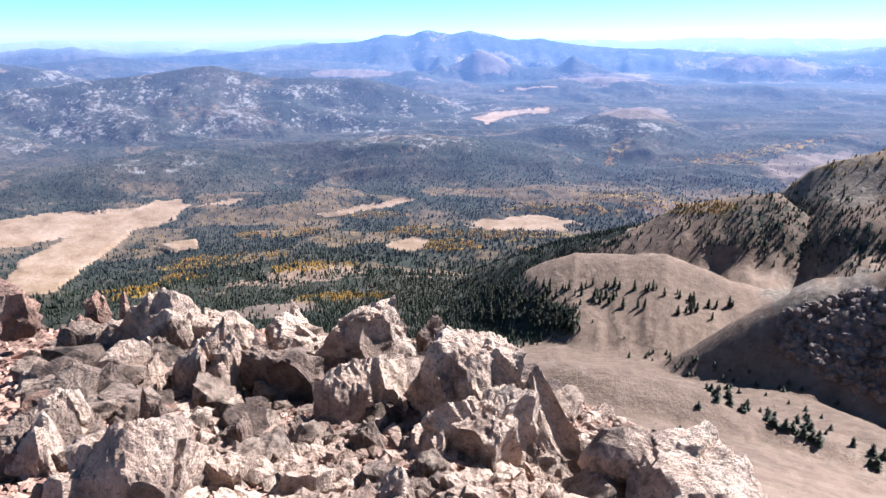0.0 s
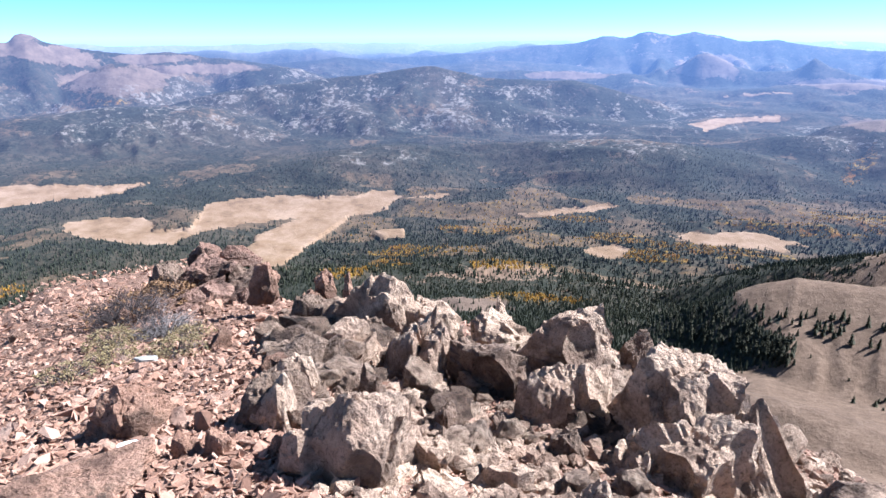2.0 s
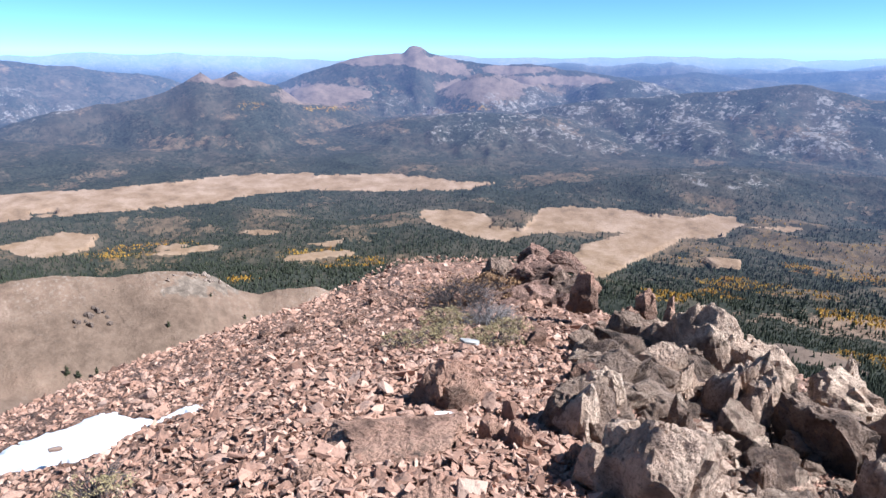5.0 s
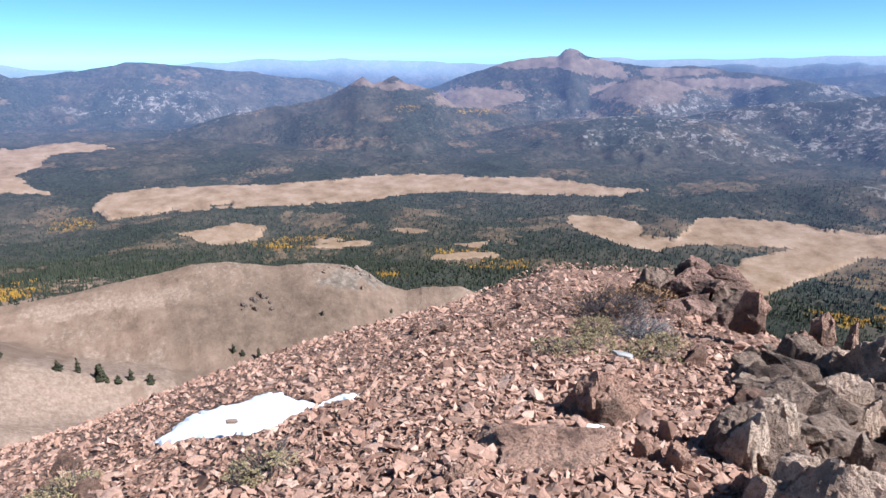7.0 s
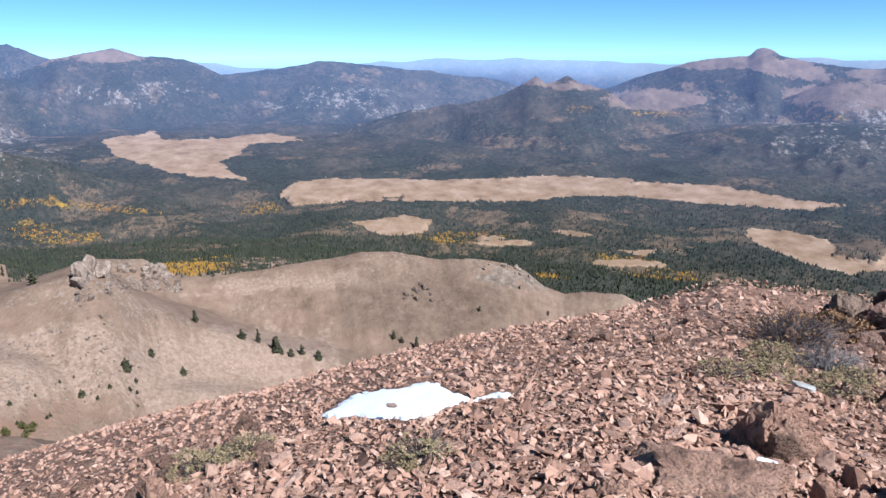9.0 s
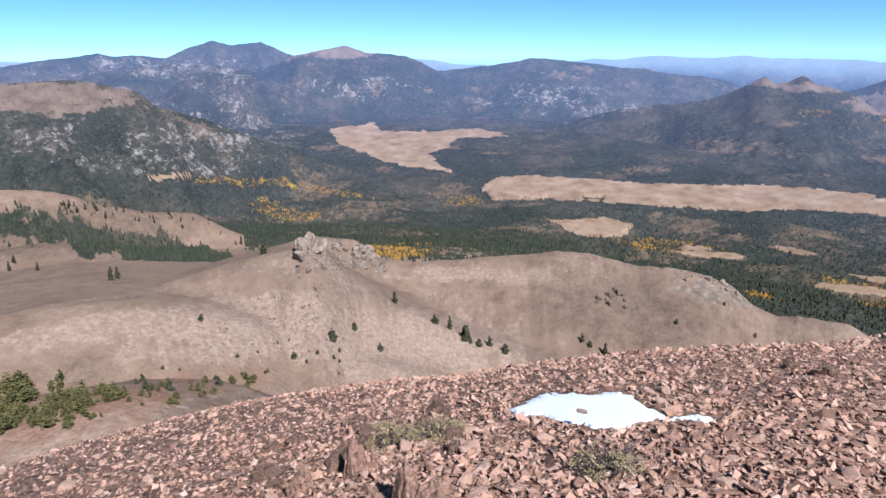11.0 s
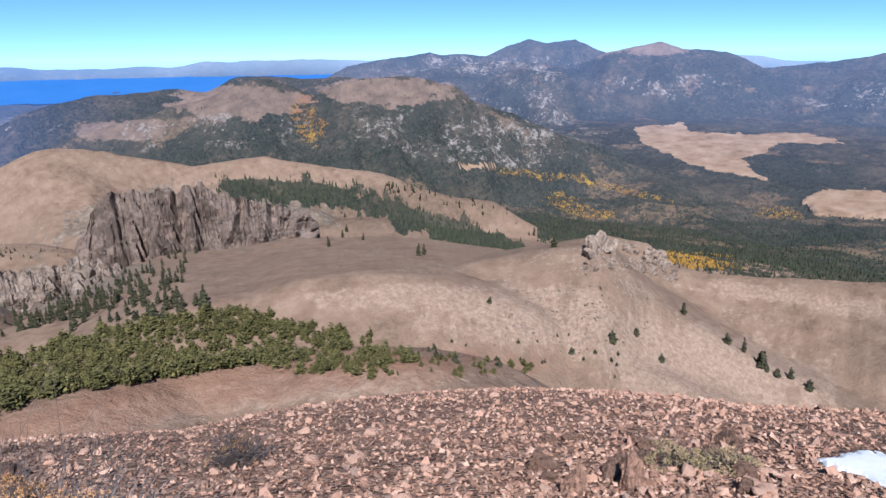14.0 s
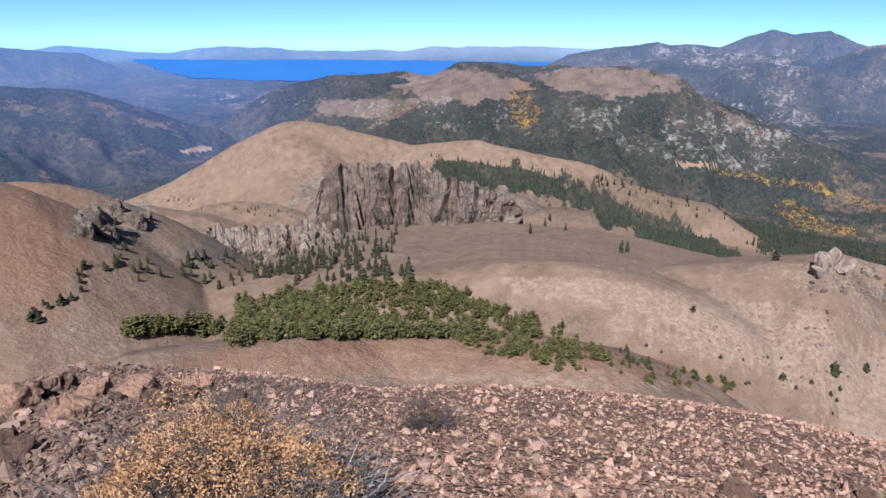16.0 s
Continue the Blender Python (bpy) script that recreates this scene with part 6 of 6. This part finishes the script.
def bush(az, el, d, reach, height, seed, leaves, n, label, twigs=90, size=0.014, mat=None, cut=None, thick=0.005):
    root = new("bush")
    p = at(az, el, d)
    r = math.hypot(p.x, p.y)
    root.location = (p.x, p.y, float(summit_z(az, r)))
    part("stem", twig_mesh("stem", seed, twigs, reach, height, mat or DEAD, thick), root)
    if leaves:
        part("foliage", leaf_cloud("foliage", seed, n, reach, height, size, leaves, cut), root)
    return tagged(root, label, "bush", "dry bushes on the summit")


bush(155.0, -33.2, 3.9, 0.66, 0.72, 1, OCHRE, 46000, "round bush with dry ochre leaves on the summit scree", 520, 0.0085)
bush(148.6, -33.9, 3.9, 0.42, 0.44, 2, OCHRE, 700, "leafless bush of tangled dark twigs beside an ochre bush", 420, 0.009, TWIG, None, 0.006)
bush(147.4, -33.6, 3.9, 0.46, 0.46, 22, None, 0, "dead bush with a few bleached white twigs", 46, 0.009, BLEACHED, None, 0.009)
bush(128.2, -34.6, 4.3, 0.22, 0.16, 3, RUST, 500, "small rusty dry plant between the stones", 60, 0.012)
bush(42.4, -17.6, 10.4, 0.45, 0.42, 4, RUST, 1600, "rusty dry bush beside the ridge outcrop", 80, 0.03)
bush(45.8, -20.0, 9.4, 0.55, 0.40, 5, RUST, 500, "leafless brown and grey bush on the ridge", 260, 0.025, DEAD)
bush(43.2, -22.0, 8.2, 0.42, 0.22, 6, None, 0, "low grey leafless bush on the scree", 200, 0.02, TWIG)
bush(46.9, -22.2, 8.1, 0.32, 0.16, 7, SAGE, 2800, "low dry sage tuft on the scree", 60, 0.012)
bush(47.3, -24.0, 7.3, 0.28, 0.14, 8, SAGE, 2600, "low dry sage tuft on the scree", 60, 0.011)
bush(42.3, -24.6, 7.1, 0.28, 0.14, 9, SAGE, 2600, "low yellowish sage tuft on the scree", 60, 0.011)
bush(50.7, -25.0, 7.0, 0.25, 0.14, 10, SAGE, 1500, "low dry sage tuft on the scree", 40, 0.011)
bush(41.0, -23.0, 7.7, 0.25, 0.16, 11, SAGE, 1500, "low dry sage tuft on the scree", 40, 0.011)
bush(78.3, -34.6, 4.9, 0.26, 0.15, 12, SAGE, 2800, "low dry sage tuft on the scree", 90, 0.009)
bush(97.3, -30.0, 6.0, 0.24, 0.14, 13, SAGE, 2500, "low dry sage tuft on the scree", 70, 0.010)
bush(93.0, -30.0, 6.1, 0.22, 0.16, 14, SAGE, 2000, "low dry sage tuft on the scree", 50, 0.010)
bush(136.0, -28.6, 6.6, 0.28, 0.28, 15, RUST, 400, "leafless brown bush at the edge of the scree", 160, 0.016, DEAD)
bush(144.5, -31.5, 4.7, 0.3, 0.24, 16, None, 0, "spray of pale dead twigs on the ground", 40, 0.01, TWIG, None, 0.009)


# ---- small things on the scree ----
def pale_stone(az, el, d, w, h, label, seed):
    v, f = rock_shape(seed, 3, 12, 0.05, 1.0)
    v = v / (v.max(0) - v.min(0)) * (w, w * 0.55, h)
    ob = new("stone", np_mesh("stone", v, f, SNOW if "white" in label else plain("pale_stone", (0.25, 0.17, 0.13) if "brown" in label else (0.36, 0.34, 0.31), 0.8, 12), False))
    ob.matrix_world = Matrix.Translation(at(az, el, d)) @ pose(0, 0, 0, 0, 12, az + 15)
    tagged(ob, label, "stone", "pale stones")


pale_stone(47.8, -29.9, 4.75, 0.14, 0.035, "flat white stone lying among reddish boulders", 71)
pale_stone(80.3, -28.0, 5.9, 0.10, 0.035, "brown stone lying in the snow patch", 73)
pale_stone(44.9, -24.1, 6.6, 0.21, 0.05, "pale grey elongated stone on the scree", 72)


# ---- scree: the largest stones one by one, the rest joined ----
def scree_places(n, rng, lo, hi, az0=-42, az1=175):
    az = rng.uniform(az0, az1, n)
    r = lo * np.exp(rng.uniform(0, 1, n) * math.log(hi / lo))
    x, y = polar(az, r)
    return np.stack([x, y, summit_z(az, r)], -1), az, r


def build_scree():
    rng = np.random.default_rng(5)
    shapes = [hull_shape(900 + k, 6 + k % 3) for k in range(30)]
    pieces, black = [], []
    for count, lo, hi, small, big in ((52000, 2.2, 15.0, 0.036, 0.085), (14000, 2.2, 7.0, 0.024, 0.05), (1300, 2.6, 18.0, 0.09, 0.17), (5000, 12.0, 30.0, 0.09, 0.2)):
        p, az, r = scree_places(count, rng, lo, hi)
        keep = (rng.random(count) < 0.3 + 0.7 * smooth01(10, 34, az)) & (snow_depth(az, r) < 0.04)
        p, az, r = p[keep], az[keep], r[keep]
        count = len(r)
        size = small * (big / small) ** rng.random(count) * 0.6
        size = size * np.interp(az, (-42, 10, 40, 90, 115, 145, 160, 175), (1.1, 1.05, 1.15, 1.05, 0.8, 0.75, 1.05, 1.3))
        flat = rng.uniform(0.16, 0.5, count)
        p[:, 2] += size * (0.12 + flat * 0.3)
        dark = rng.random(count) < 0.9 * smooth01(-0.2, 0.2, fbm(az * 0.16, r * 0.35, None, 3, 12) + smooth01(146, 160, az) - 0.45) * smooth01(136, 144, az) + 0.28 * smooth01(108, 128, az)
        turn = tumbled(count, rng, size, flat, 0.55)
        pieces.append(scatter(shapes, turn[~dark], p[~dark]))
        black.append(scatter(shapes, turn[dark], p[dark]))
    me = np_mesh("scree", *join(pieces), STONE)
    tagged(new("scree", me), "loose angular reddish brown stones covering the summit slope", "scree", kind="stuff")
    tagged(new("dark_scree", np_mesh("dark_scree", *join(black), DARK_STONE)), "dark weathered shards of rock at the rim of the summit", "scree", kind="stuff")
    # splinters of pale rock between the boulders
    p, az, r = scree_places(7000, rng, 2.6, 8.4, -42, 33)
    size = 0.02 * 6.0 ** (rng.random(len(r)) ** 1.7)
    v, f = scatter([rock_shape(970 + k, 1, 9, 0.06, 1.0) for k in range(12)], tumbled(len(r), rng, size, rng.uniform(0.4, 0.9, len(r)), 0.7), p + np.stack([0 * r, 0 * r, 0.2 * size], -1))
    tagged(new("rock_splinters", np_mesh("rock_splinters", v, f, ROCK)), "pale splinters of rock lying between the boulders", "stones", kind="stuff")
    meshes = [np_mesh("stone", *rock_shape(950 + k, 2, 10, 0.05, 1.0), STONE) for k in range(12)]
    p, az, r = scree_places(280, rng, 3.6, 11.0, 15, 172)
    for k in np.nonzero(snow_depth(az, r) < 0.02)[0]:
        s = rng.uniform(0.04, 0.09)
        ob = new("stone", meshes[k % 12])
        ob.matrix_world = Matrix.Translation(p[k] + (0, 0, s * 0.2)) @ pose(0, 0, 0, rng.normal(0, 18), rng.normal(0, 18), rng.uniform(0, 360)) @ Matrix.Diagonal((s, s * rng.uniform(0.5, 0.9), s * rng.uniform(0.3, 0.6), 1))
        tagged(ob, "loose reddish brown stone lying on the scree", "stone", "loose stones")


build_scree()
